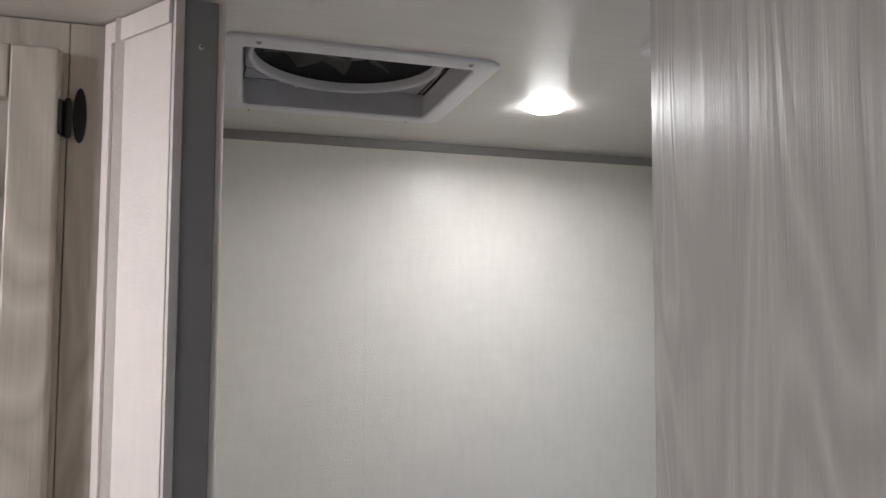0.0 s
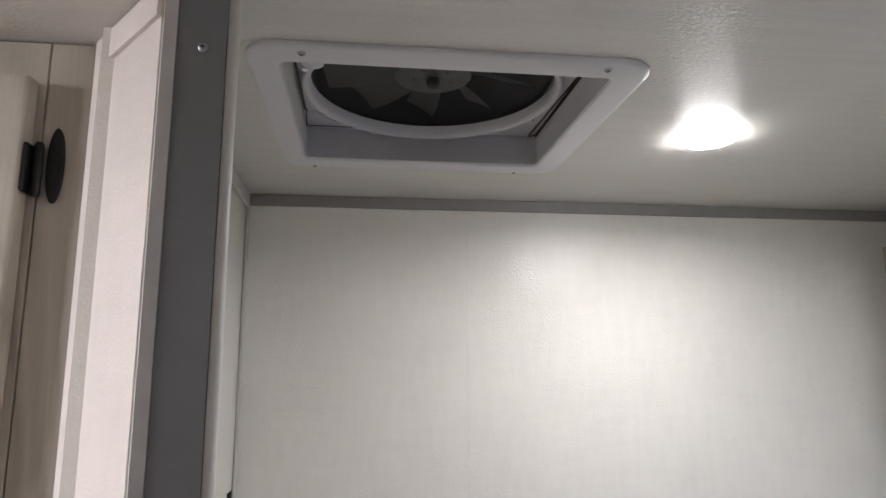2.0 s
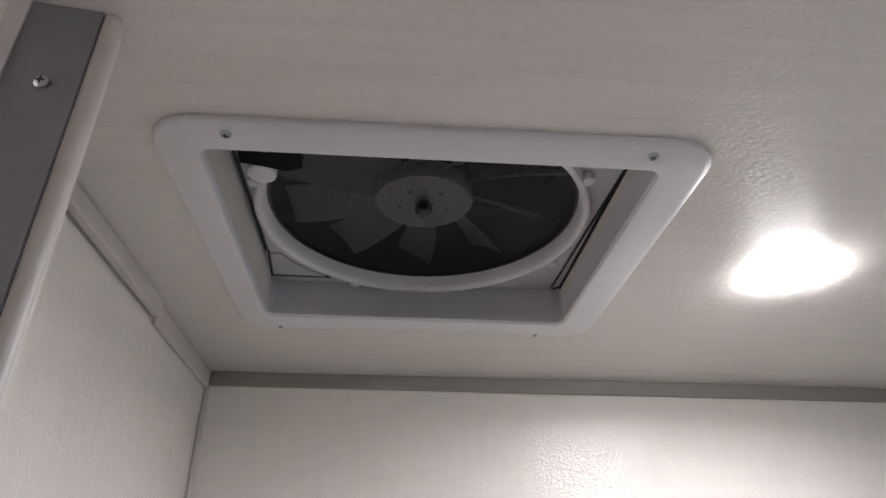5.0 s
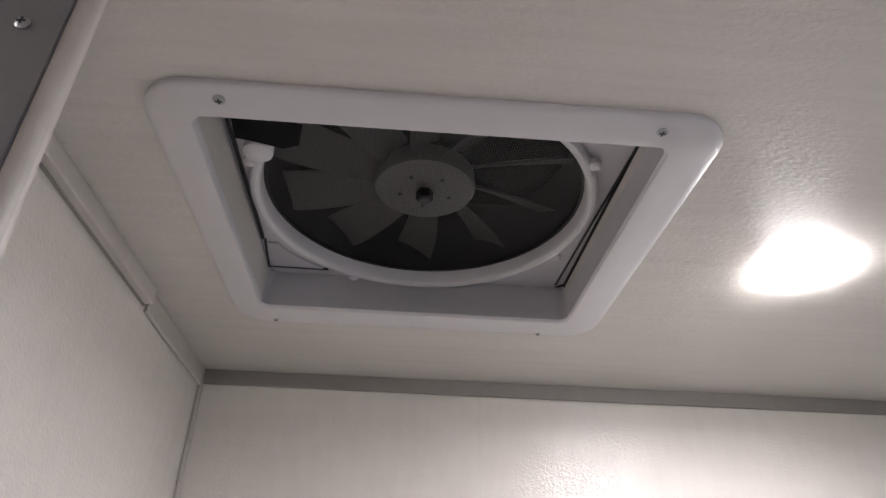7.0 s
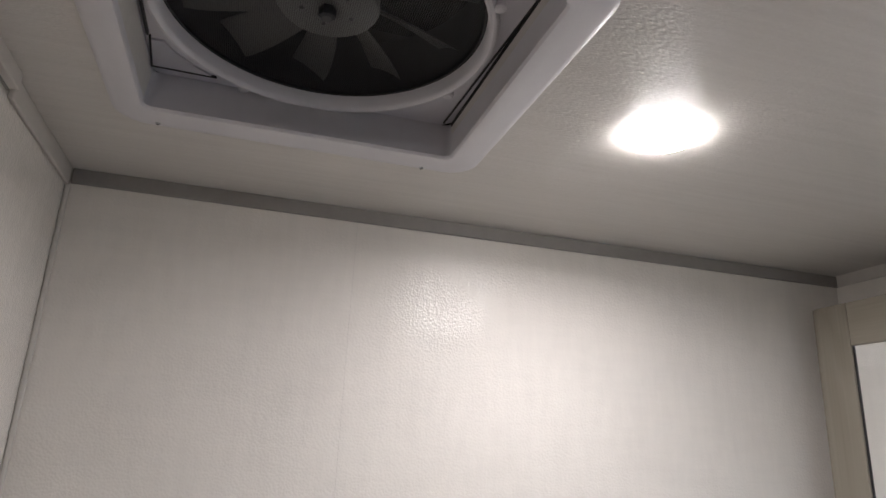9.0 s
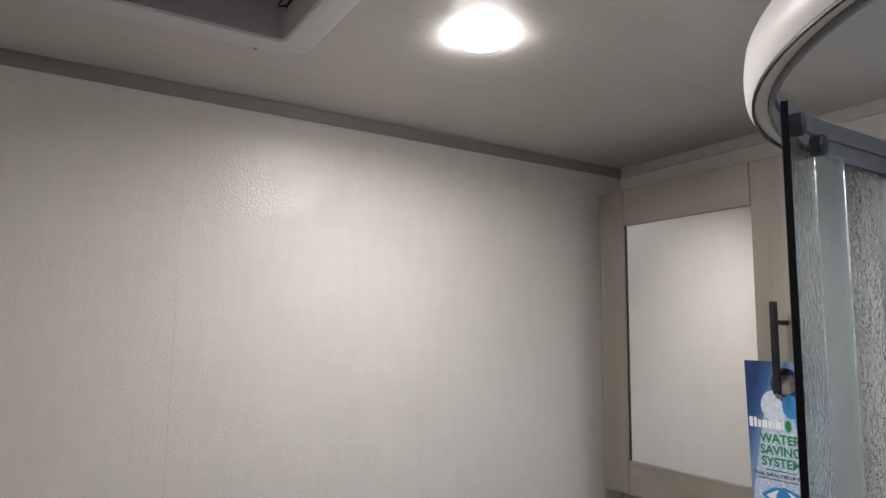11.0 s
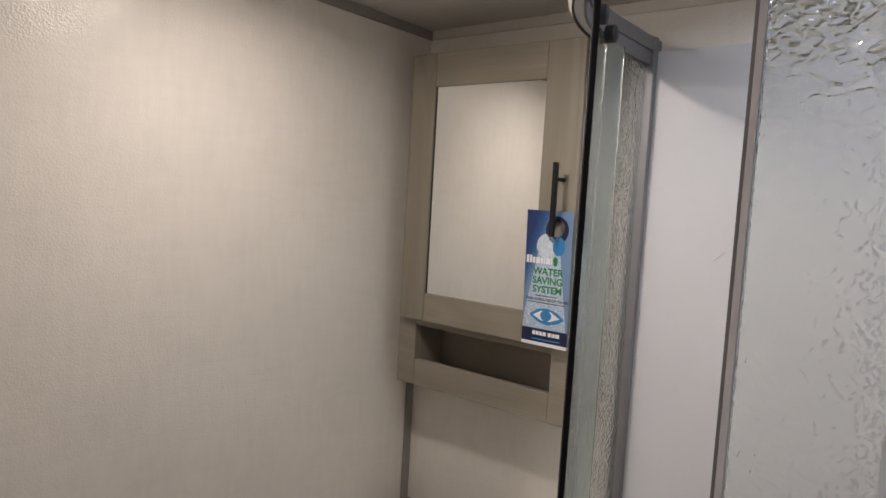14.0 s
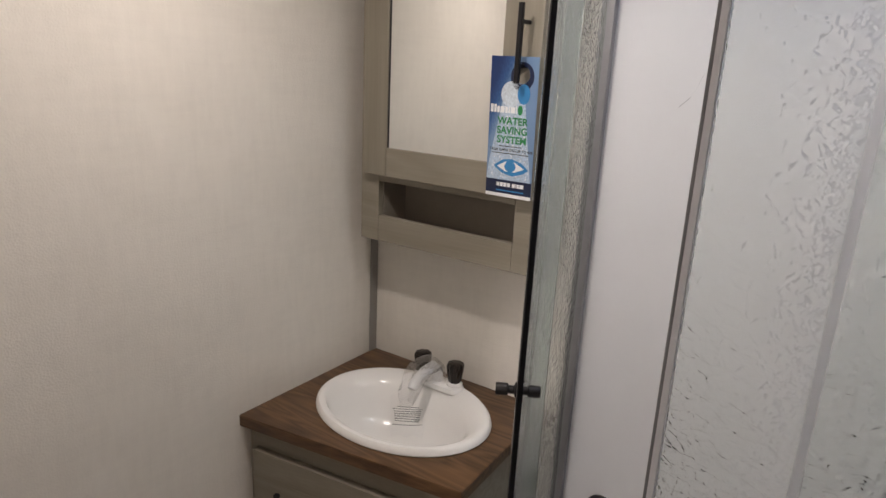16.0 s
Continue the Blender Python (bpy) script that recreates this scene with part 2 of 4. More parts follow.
def root_offset(ob):
    v = Vector((0, 0, 0))
    while ob is not None:
        v += ob.location
        ob = ob.parent
    return v


def part(name, bm, mat, parent=None, label="", smooth=False, local=False):
    """One mesh object from a bmesh in world places (or in its thing's own axes, local)."""
    if parent is not None and not local:
        bmesh.ops.translate(bm, verts=bm.verts, vec=-root_offset(parent))
    bmesh.ops.recalc_face_normals(bm, faces=bm.faces)
    me = bpy.data.meshes.new(name)
    bm.to_mesh(me)
    bm.free()
    me.materials.append(mat)
    if smooth:
        for p in me.polygons:
            p.use_smooth = True
        me.set_sharp_from_angle(angle=radians(38))
    ob = new(name, me)
    ob.parent = parent
    if label:
        tagged(ob, label)
    return ob


def thing(name, at, label, category, group="", turn=0.0):
    ob = new(name)
    ob.location = at
    ob.rotation_euler = (0, 0, turn)
    ob.empty_display_size = 0.05
    return tagged(ob, label, category, group)


def structure(ob, label=""):
    return tagged(ob, label, kind="structure")


def box(x0, x1, y0, y1, z0, z1, bevel=0.0, seg=2, bm=None):
    one = bmesh.new()
    bmesh.ops.create_cube(one, size=1.0)
    bmesh.ops.scale(one, verts=one.verts, vec=(x1 - x0, y1 - y0, z1 - z0))
    bmesh.ops.translate(one, verts=one.verts, vec=((x0 + x1) / 2, (y0 + y1) / 2, (z0 + z1) / 2))
    if bevel:
        bmesh.ops.bevel(one, geom=one.edges[:], offset=bevel, segments=seg, affect="EDGES", profile=0.5)
    if bm is None:
        return one
    me = bpy.data.meshes.new("join")
    one.to_mesh(me)
    one.free()
    bm.from_mesh(me)
    bpy.data.meshes.remove(me)
    return bm


def prism(points, z0, z1):
    bm = bmesh.new()
    low = [bm.verts.new((x, y, z0)) for x, y in points]
    top = [bm.verts.new((x, y, z1)) for x, y in points]
    n = len(points)
    bm.faces.new(low)
    bm.faces.new(top)
    for i in range(n):
        bm.faces.new((low[i], low[(i + 1) % n], top[(i + 1) % n], top[i]))
    return bm


def slab(p0, p1, z0, z1, out, depth):
    """An upright board along the plan line p0 to p1: its face stands out from the line to the right of the way by out."""
    a, b = Vector((*p0, 0)), Vector((*p1, 0))
    d = (b - a).normalized()
    n = Vector((d.y, -d.x, 0))
    f0, f1 = a + n * out, b + n * out
    r0, r1 = a + n * (out - depth), b + n * (out - depth)
    return prism([(v.x, v.y) for v in (f0, f1, r1, r0)], z0, z1)


def loft(loops, cap_first=False, cap_last=False, bm=None):
    bm = bm or bmesh.new()
    rows = [[bm.verts.new(v) for v in loop] for loop in loops]
    n = len(rows[0])
    for a, b in zip(rows, rows[1:]):
        for i in range(n):
            bm.faces.new((a[i], a[(i + 1) % n], b[(i + 1) % n], b[i]))
    if cap_first:
        bm.faces.new(rows[0])
    if cap_last:
        bm.faces.new(rows[-1])
    return bm


def rounded_rect(cx, cy, hx, hy, r, z, n=6):
    pts = []
    for k, (sx, sy) in enumerate(((1, 1), (-1, 1), (-1, -1), (1, -1))):
        for i in range(n + 1):
            a = radians(90 * k + 90 * i / n)
            pts.append((cx + sx * (hx - r) + r * math.cos(a), cy + sy * (hy - r) + r * math.sin(a), z))
    return pts


def ellipse(cx, cy, rx, ry, z, n=48):
    return [(cx + rx * math.cos(2 * math.pi * i / n), cy + ry * math.sin(2 * math.pi * i / n), z) for i in range(n)]


def turned(profile, at, axis="z", n=24):
    """A turned solid: (radius, height) pairs about an axis through at."""
    bm = loft([ellipse(0, 0, r, r, h, n) for r, h in profile], True, True)
    if axis == "x":
        bmesh.ops.rotate(bm, verts=bm.verts, matrix=Matrix.Rotation(radians(90), 3, "Y"))
    elif axis == "-x":
        bmesh.ops.rotate(bm, verts=bm.verts, matrix=Matrix.Rotation(radians(-90), 3, "Y"))
    elif axis == "-y":
        bmesh.ops.rotate(bm, verts=bm.verts, matrix=Matrix.Rotation(radians(90), 3, "X"))
    elif axis == "-z":
        bmesh.ops.rotate(bm, verts=bm.verts, matrix=Matrix.Rotation(radians(180), 3, "X"))
    bmesh.ops.translate(bm, verts=bm.verts, vec=at)
    return bm


H = 2.03
XR = 1.34

# ---- structure ----
structure(part("floor", box(-1.1, 1.5, -2.7, 0.1, -0.04, 0.0), M_FLOOR), "oak-look vinyl floor")


def ceiling_mesh():
    """Ceiling sheet with the two square openings cut through it."""
    bm = bmesh.new()
    holes = ((0.125, 0.477, -0.576, -0.222), (0.735, 1.20, -1.16, -0.745))
    xs = sorted({-1.1, 1.5, *[v for h in holes for v in h[:2]]})
    ys = sorted({-2.7, 0.1, *[v for h in holes for v in h[2:]]})
    for i in range(len(xs) - 1):
        for j in range(len(ys) - 1):
            mx, my = (xs[i] + xs[i + 1]) / 2, (ys[j] + ys[j + 1]) / 2
            if not any(h[0] < mx < h[1] and h[2] < my < h[3] for h in holes):
                box(xs[i], xs[i + 1], ys[j], ys[j + 1], H, H + 0.04, bm=bm)
    bmesh.ops.remove_doubles(bm, verts=bm.verts, dist=1e-5)
    seen = {}
    for f in bm.faces:
        seen.setdefault(tuple(round(c, 4) for c in f.calc_center_median()), []).append(f)
    bmesh.ops.delete(bm, geom=[f for fs in seen.values() if len(fs) > 1 for f in fs], context="FACES_ONLY")
    return bm


structure(part("ceiling", ceiling_mesh(), M_CEIL), "greige satin vinyl ceiling with faint grain")
wall_back = structure(part("wall_back", box(-0.04, 0.40500, 0, 0.04, 0, H), M_WALL), "linen-patterned greige wallboard")
structure(part("wall_back_panel", box(0.40515, 1.38, 0, 0.04, 0, H), M_WALL), "linen-patterned greige wallboard")
structure(part("wall_left", box(-0.03, 0.0, -0.60, 0, 0, H), M_WALL), "linen-patterned greige wallboard")
structure(part("wall_right", box(XR, XR + 0.04, -1.34, 0, 0, H), M_WALL), "linen-patterned greige wallboard")
structure(part("wall_shower_end", box(0.62, XR, -1.34, -1.29, 0, H), M_WALL), "wallboard behind the shower")
structure(part("wall_hall_west", box(-1.1, -1.06, -2.7, -0.56, 0, H), M_PANEL), "pale hallway wallboard")
structure(part("wall_hall_south", box(-1.1, 0.7, -2.7, -2.66, 0, H), M_PANEL), "pale hallway wallboard")
structure(part("wall_hall_east", box(0.62, 0.66, -2.66, -1.34, 0, H), M_PANEL), "pale hallway wallboard")
structure(part("wall_door_side", slab((0.50, -1.085), (0.64, -1.30), 0, H, 0.0, 0.03), M_PANEL), "wallboard beside the door")

# crown strip, corner beads and battens
structure(part("trim_crown", box(0.006, XR, -0.005, -0.0005, 2.008, H, 0.001, 1), M_TRIM_GREY), "grey vinyl strip under the ceiling")
structure(part("trim_crown_right", box(XR - 0.005, XR - 0.0005, -1.28, -0.006, 2.008, H, 0.001, 1), M_TRIM_PALE), "pale vinyl strip under the ceiling")
structure(part("trim_corner_left", box(0.0005, 0.007, -0.007, -0.0006, 0, 2.007, 0.002), M_TRIM_PALE), "pale corner bead")
structure(part("trim_corner_right", box(1.312, XR - 0.001, -0.004, -0.0006, 0.86, 1.90, 0.001, 1), M_TRIM_GREY), "grey corner strip")
structure(part("trim_batten", box(0.0006, 0.006, -0.255, -0.008, 2.004, H - 0.0005, 0.0012, 1), M_TRIM_PALE), "pale batten under the ceiling")
structure(part("trim_batten_second", box(0.0006, 0.0125, -0.60, -0.262, 2.0105, H - 0.0005, 0.0012, 1), M_TRIM_PALE), "pale batten under the ceiling")

# thin grey strip drawn for the shadow line below the second batten
structure(part("trim_batten_shade", box(0.0006, 0.0035, -0.60, -0.262, 2.0088, 2.0103), M_TRIM_GREY), "grey strip painted as the shadow gap under the batten")

# entry post: angled panel, grey jamb, rounded white edge
PA, PB = (-0.043, -0.567), (0.0475, -0.680)
structure(part("wall_entry_post", prism([(-0.044, -0.564), (0.047, -0.671), (0.1010, -0.671), (0.1010, -0.661), (0.0, -0.600), (-0.03, -0.56)], 0, H), M_PANEL), "entry post of pale wallboard")
structure(part("panel_board", slab(PA, PB, 0.0, H - 0.001, 0.0015, 0.003), M_PANEL), "pale linen board on the angled entry post")


def along(p, q, s):
    d = (Vector(q) - Vector(p)).normalized()
    return tuple(Vector(p) + d * s)


LEN = (Vector(PB) - Vector(PA)).length
structure(part("trim_panel_left", slab(PA, along(PA, PB, 0.016), 0, H - 0.0015, 0.0055, 0.0036), M_PANEL), "pale edge strip on the entry panel")
structure(part("trim_panel_top", slab(along(PA, PB, 0.0165), PB, H - 0.030, H - 0.0015, 0.0055, 0.0036), M_PANEL), "pale top strip on the entry panel")
jamb = structure(part("door_jamb", prism([(0.0620, -0.6885), (0.0990, -0.6835), (0.0990, -0.6715), (0.0620, -0.6715)], 0, H - 0.001), M_JAMB), "grey door jamb strip")
structure(part("trim_jamb_edge", prism([(0.0480, -0.6815), (0.0520, -0.6920), (0.0615, -0.6895), (0.0615, -0.6715), (0.0500, -0.6715)], 0, H - 0.001), M_JAMB_EDGE), "light grey edge of the jamb")


def bead(cx, cy, r, a0, a1, z0, z1, n=10):
    pts = [(cx + r * math.cos(radians(a0 + (a1 - a0) * i / n)), cy + r * math.sin(radians(a0 + (a1 - a0) * i / n))) for i in range(n + 1)]
    return prism(pts + [(cx, cy)], z0, z1)


structure(part("trim_jamb_bead", bead(0.1015, -0.6760, 0.0060, -110, 100, 0, H - 0.001), M_TRIM_PALE, smooth=True), "rounded white bead on the jamb")


def screw(at, axis, r=0.0038, parent=None, name="screw"):
    head = part(name, turned([(r * 0.6, -0.001), (r, 0.0), (r, 0.0006), (r * 0.75, 0.0016), (r * 0.2, 0.0020)], at, axis, 14), M_STEEL, parent, "zinc cross-head screw", smooth=True)
    x, y, z = at
    if axis == "-z":
        bars = (box(x - r * 0.55, x + r * 0.55, y - r * 0.13, y + r * 0.13, z - 0.0023, z - 0.0017), box(x - r * 0.13, x + r * 0.13, y - r * 0.55, y + r * 0.55, z - 0.0024, z - 0.0018))
    else:
        bars = (box(x - r * 0.55, x + r * 0.55, y - 0.0023, y - 0.0017, z - r * 0.13, z + r * 0.13), box(x - r * 0.13, x + r * 0.13, y - 0.0024, y - 0.0018, z - r * 0.55, z + r * 0.55))
    for bar_bm in bars:
        part("recess", bar_bm, M_BLACKP, head)
    return head


screw((0.0815, -0.6862, 1.972), "-y", 0.0040, jamb)

# ---- whitewashed wooden door, standing open ----
door_yaw = math.atan2(-0.4, 1.0)
door = thing("door", (0.441, -1.072, 0.012), "open whitewashed wood-grain door with a rounded edge", "door", turn=door_yaw)
leaf = bmesh.new()
DW, DT = 0.58, 0.032
edge = [(0.0 + DT / 2 + DT / 2 * math.cos(radians(a)), -0.010 + 0.010 * math.sin(radians(a))) for a in range(180, -1, -15)]
leaf = prism(edge + [(DT, -DW), (0.0, -DW)], 0.0, 2.0)
part("leaf", leaf, M_WOOD_DOOR, door, smooth=True, local=True)
hinge = turned([(0.004, 0), (0.0055, 0.002), (0.0055, 0.07), (0.004, 0.072)], (DT + 0.004, -0.006, 0.9), "z", 12)
part("hinge", hinge, M_STEEL, door, local=True, smooth=True)

# ---- wardrobe beside the entry ----
wardrobe = thing("wardrobe", (-0.45, -0.33, 0.0), "pale whitewashed oak wardrobe with a mirrored door", "wardrobe")
part("carcass", box(-0.90, -0.05, -0.548, -0.12, 0.0, 2.028), M_WOOD_CAB, wardrobe)
part("stile", box(-0.0895, -0.0455, -0.5645, -0.5485, 0.0, 2.0285, 0.0008, 1), M_WOOD_CAB, wardrobe)
part("face_frame", box(-0.90, -0.0910, -0.5640, -0.5485, 0.0, 2.0285, 0.0008, 1), M_WOOD_CAB, wardrobe)
wd = part("door", box(-0.152, -0.0965, -0.5860, -0.5655, 0.08, 1.987, 0.0035, 3), M_WOOD_CAB, wardrobe)
part("top_rail", box(-0.52, -0.1525, -0.5855, -0.5655, 1.918, 1.987, 0.002, 2), M_WOOD_CAB, wd)
part("bottom_rail", box(-0.52, -0.1525, -0.5855, -0.5655, 0.08, 0.15, 0.002, 2), M_WOOD_CAB, wd)
part("far_stile", box(-0.581, -0.5205, -0.5860, -0.5655, 0.08, 1.987, 0.0035, 3), M_WOOD_CAB, wd)
part("mirror_pane", box(-0.5195, -0.1530, -0.574, -0.568, 0.1505, 1.9175), M_MIRROR, wd, "mirror pane")
hb = bmesh.new()
hb = loft([[(x, -0.5650 - 0.0032 * k, z) for x, _, z in [( -0.0750 + 0.0078 * s * math.cos(2 * math.pi * i / 28), 0, 1.905 + 0.0365 * s * math.sin(2 * math.pi * i / 28)) for i in range(28)]] for s, k in ((1, 0), (1, 0.8), (0.86, 1.25), (0.5, 1.4))], True, True)
hinge_plate = part("hinge", hb, M_BLACK, wardrobe, "black oval face hinge", smooth=True)
part("knuckle", turned([(0.003, -0.026), (0.0045, -0.022), (0.0045, 0.022), (0.003, 0.026)], (-0.0875, -0.5730, 1.899), "z", 14), M_BLACK, hinge_plate, smooth=True)
part("door_leaf_wrap", box(-0.0963, -0.0925, -0.5845, -0.5655, 1.876, 1.922, 0.001, 1), M_BLACK, hinge_plate)

# ---- roof vent with fan ----
VX, VY = 0.299, -0.400
vent = thing("roof_vent_fan", (VX, VY, 2.012), "white square ceiling vent with a dark ten-blade fan", "vent fan")
loops = []
# share of the way from the outer rim (0) to the inner rim (1), corner radius, height
for k, r, z in ((0.0, 0.036, 2.0297), (0.005, 0.036, 2.0268), (0.05, 0.035, 2.0250), (0.17, 0.032, 2.0240), (0.62, 0.018, 2.0212), (0.86, 0.013, 2.0202), (0.95, 0.011, 2.0206), (1.0, 0.010, 2.0235)):
    x0, x1 = 0.0905 + 0.0350 * k, 0.5150 - 0.0420 * k
    y0, y1 = -0.5960 + 0.0300 * k, -0.1985 - 0.0520 * k
    loops.append(rounded_rect((x0 + x1) / 2, (y0 + y1) / 2, (x1 - x0) / 2, (y1 - y0) / 2, r, z))
for x0, x1, y0, y1, z in ((0.1245, 0.4745, -0.5670, -0.2480, 2.034), (0.1240, 0.4790, -0.5720, -0.2280, 2.0773)):
    loops.append(rounded_rect((x0 + x1) / 2, (y0 + y1) / 2, (x1 - x0) / 2, (y1 - y0) / 2, 0.010, z))
garnish = part("trim_frame", loft(loops), M_WHITE, vent, "white moulded vent frame", smooth=True)
FX, FY = 0.299, -0.3955


def plate_with_hole(half, hole, z0, z1, n=64):
    bm = bmesh.new()
    for z in (z0, z1):
        outer, inner = [], []
        for i in range(n):
            a = 2 * math.pi * (i + 0.5) / n
            c, s = math.cos(a), math.sin(a)
            k = half / max(abs(c), abs(s))
            outer.append(bm.verts.new((VX + k * c, VY + k * s, z)))
            inner.append(bm.verts.new((FX + hole * c, FY + hole * s, z)))
        for i in range(n):
            bm.faces.new((outer[i], outer[(i + 1) % n], inner[(i + 1) % n], inner[i]))
    return bm


part("base_plate", plate_with_hole(0.1785, 0.160, 2.0775, 2.0830), M_RECESS, vent)
ring = loft([ellipse(FX, FY, r, r, z, 72) for r, z in ((0.1675, 2.0785), (0.1685, 2.075), (0.1677, 2.0690), (0.1655, 2.0662), (0.1625, 2.0655), (0.1595, 2.0672), (0.1578, 2.0710), (0.1570, 2.080), (0.1570, 2.090))])
shroud = part("fan_ring", ring, M_WHITE, vent, "white fan ring", smooth=True)
for a in (28, 116, 200, 250, 330):
    c, s = math.cos(radians(a)), math.sin(radians(a))
    tab = turned([(0.0045, -0.002), (0.0062, 0.0), (0.0062, 0.006), (0.004, 0.008)], (FX + 0.1700 * c, FY + 0.1700 * s, 2.074), "-z", 14)
    part("ring_clip", tab, M_WHITE, vent, smooth=True)
part("black_collar", loft([ellipse(FX, FY, r, r, z, 64) for r, z in ((0.1569, 2.0835), (0.1540, 2.0835), (0.1535, 2.1550), (0.1569, 2.1550))]), M_BLACKP, vent, smooth=True)
# near-black colour puts the enclosed shaft's shade into its walls
part("shaft_wall", loft([rounded_rect(VX, VY, h, h, 0.01, z) for h, z in ((0.1790, 2.0300), (0.1790, 2.20))]), M_SHAFT_SHADE, vent)
part("lid", box(VX - 0.182, VX + 0.182, VY - 0.182, VY + 0.182, 2.200, 2.206), M_LID, vent, "smoked dark green vent lid")
for s in (-1, 1):
    part("lid_rib", box(VX + 0.06 * s - 0.004, VX + 0.06 * s + 0.004, VY - 0.15, VY + 0.15, 2.190, 2.199, 0.002), M_LID, vent)

# insect mesh: many fine wires
wires = bmesh.new()
R, STEP, W = 0.1560, 0.0022, 0.00022
k = int(R / STEP)
for i in range(-k, k + 1):
    o = i * STEP
    half = math.sqrt(max(R * R - o * o, 0))
    if half < 0.004:
        continue
    for along_x in (True, False):
        z = 2.0868 if along_x else 2.0872
        q = [(-half, o - W), (half, o - W), (half, o + W), (-half, o + W)]
        wires.faces.new([wires.verts.new((FX + (a if along_x else b), FY + (b if along_x else a), z)) for a, b in q])
tagged(part("insect_mesh", wires, M_MESH, vent, "fine dark insect mesh"), kind="stuff")

hub = part("hub", turned([(0.047, 0.022), (0.050, 0.018), (0.051, 0.004), (0.049, 0.0008), (0.045, 0.0), (0.012, -0.0006)], (FX, FY, 2.0905), "z", 48), M_HUB, vent, "grey fan hub", smooth=True)
part("motor_shaft", turned([(0.0085, 0.0), (0.0085, 0.010), (0.0060, 0.012)], (FX, FY, 2.0895), "-z", 6), M_BLACKP, hub, smooth=False)
for i in range(5):
    a = radians(72 * i + 20)
    part("hub_hole", turned([(0.0022, 0.0), (0.0022, 0.0008)], (FX + 0.026 * math.cos(a), FY + 0.026 * math.sin(a), 2.0901), "-z", 10), M_BLACKP, hub)


def blade_mesh(a0):
    bm = bmesh.new()
    n = 8
    rows = {0: [], 1: []}
    for i in range(n + 1):
        u = i / n
        r = 0.046 + u * 0.103
        width = 0.032 + 0.016 * u - 0.012 * max(0.0, u - 0.75) * 4 * max(0.0, u - 0.75)
        pitch = radians(37 - 7 * u)
        sweep = radians(a0 + 6 * u)
        for side in (0, 1):
            row = []
            for v in (-0.5, -0.17, 0.17, 0.5):
                t = v * width
                camber = 0.003 * (1 - 4 * v * v)
                x, y = r, t * math.cos(pitch)
                z = 2.108 + t * math.sin(pitch) + camber + 0.0016 * side
                row.append(bm.verts.new((FX + x * math.cos(sweep) - y * math.sin(sweep), FY + x * math.sin(sweep) + y * math.cos(sweep), z)))
            rows[side].append(row)
    for side in (0, 1):
        for p, q in zip(rows[side], rows[side][1:]):
            for j in range(3):
                bm.faces.new((p[j], p[j + 1], q[j + 1], q[j]))
    for j in (0, 3):
        for i in range(n):
            bm.faces.new((rows[0][i][j], rows[0][i + 1][j], rows[1][i + 1][j], rows[1][i][j]))
    for i in (0, n):
        for j in range(3):
            bm.faces.new((rows[0][i][j], rows[0][i][j + 1], rows[1][i][j + 1], rows[1][i][j]))
    return bm


for i in range(10):
    part("fan_blade", blade_mesh(36 * i + 50), M_BLADE, vent, smooth=True)
box_bm = prism([(0.138, -0.532), (0.191, -0.532), (0.189, -0.495), (0.175, -0.489), (0.152, -0.496), (0.137, -0.499)], 2.058, 2.0772)
part("motor_bracket", box_bm, M_MATT, vent, "black motor bracket")
part("gear_knob", turned([(0.012, 0.0), (0.013, 0.004), (0.013, 0.012), (0.010, 0.014)], (0.150, -0.472, 2.0773), "-z", 20), M_WHITE, vent, smooth=True)
lb = part("rating_plate", prism([(0.1305, -0.300), (0.1265, -0.248), (0.188, -0.247), (0.170, -0.262), (0.152, -0.282), (0.143, -0.300)], 2.0748, 2.0774), M_RECESS, vent, "grey moulded plate with a black outline")
part("plate_outline", prism([(0.1285, -0.306), (0.1240, -0.2445), (0.194, -0.2440), (0.192, -0.2458), (0.1258, -0.2465), (0.1303, -0.306)], 2.0746, 2.0774), M_BLACKP, lb)
part("side_gap", box(0.1265, 0.1290, -0.565, -0.310, 2.0735, 2.0774), M_BLACKP, vent)
part("side_gap", prism([(0.4800, -0.560), (0.4815, -0.560), (0.4690, -0.236), (0.4672, -0.236)], 2.0755, 2.0774), M_BLACKP, vent)
for x, y, z, r in ((0.1485, -0.5835, 2.0228, 0.0045), (0.4620, -0.5825, 2.0228, 0.0045), (0.136, -0.2100, 2.0240, 0.0030), (0.4495, -0.2060, 2.0245, 0.0030)):
    screw((x, y, z), "-z", r, vent)

# ---- towel hook on the left wall ----
hook = thing("towel_hook", (0.0, -0.168, 1.515), "black towel hook on the linen wall", "hook")
part("back_plate", box(0.0006, 0.0040, -0.176, -0.160, 1.490, 1.540, 0.0012, 2), M_BLACK, hook, smooth=True)
hl = []
for x, z in ((0.004, 1.500), (0.014, 1.498), (0.022, 1.504), (0.0255, 1.516), (0.0260, 1.534), (0.0258, 1.5405)):
    hl.append([(x + 0.0035 * math.cos(q), -0.168 + 0.0060 * math.sin(q), z + 0.0030 * math.cos(q)) for q in [2 * math.pi * k / 14 for k in range(14)]])
part("arm", loft(hl, True, True), M_BLACK, hook, smooth=True)

# ---- ceiling lamps ----


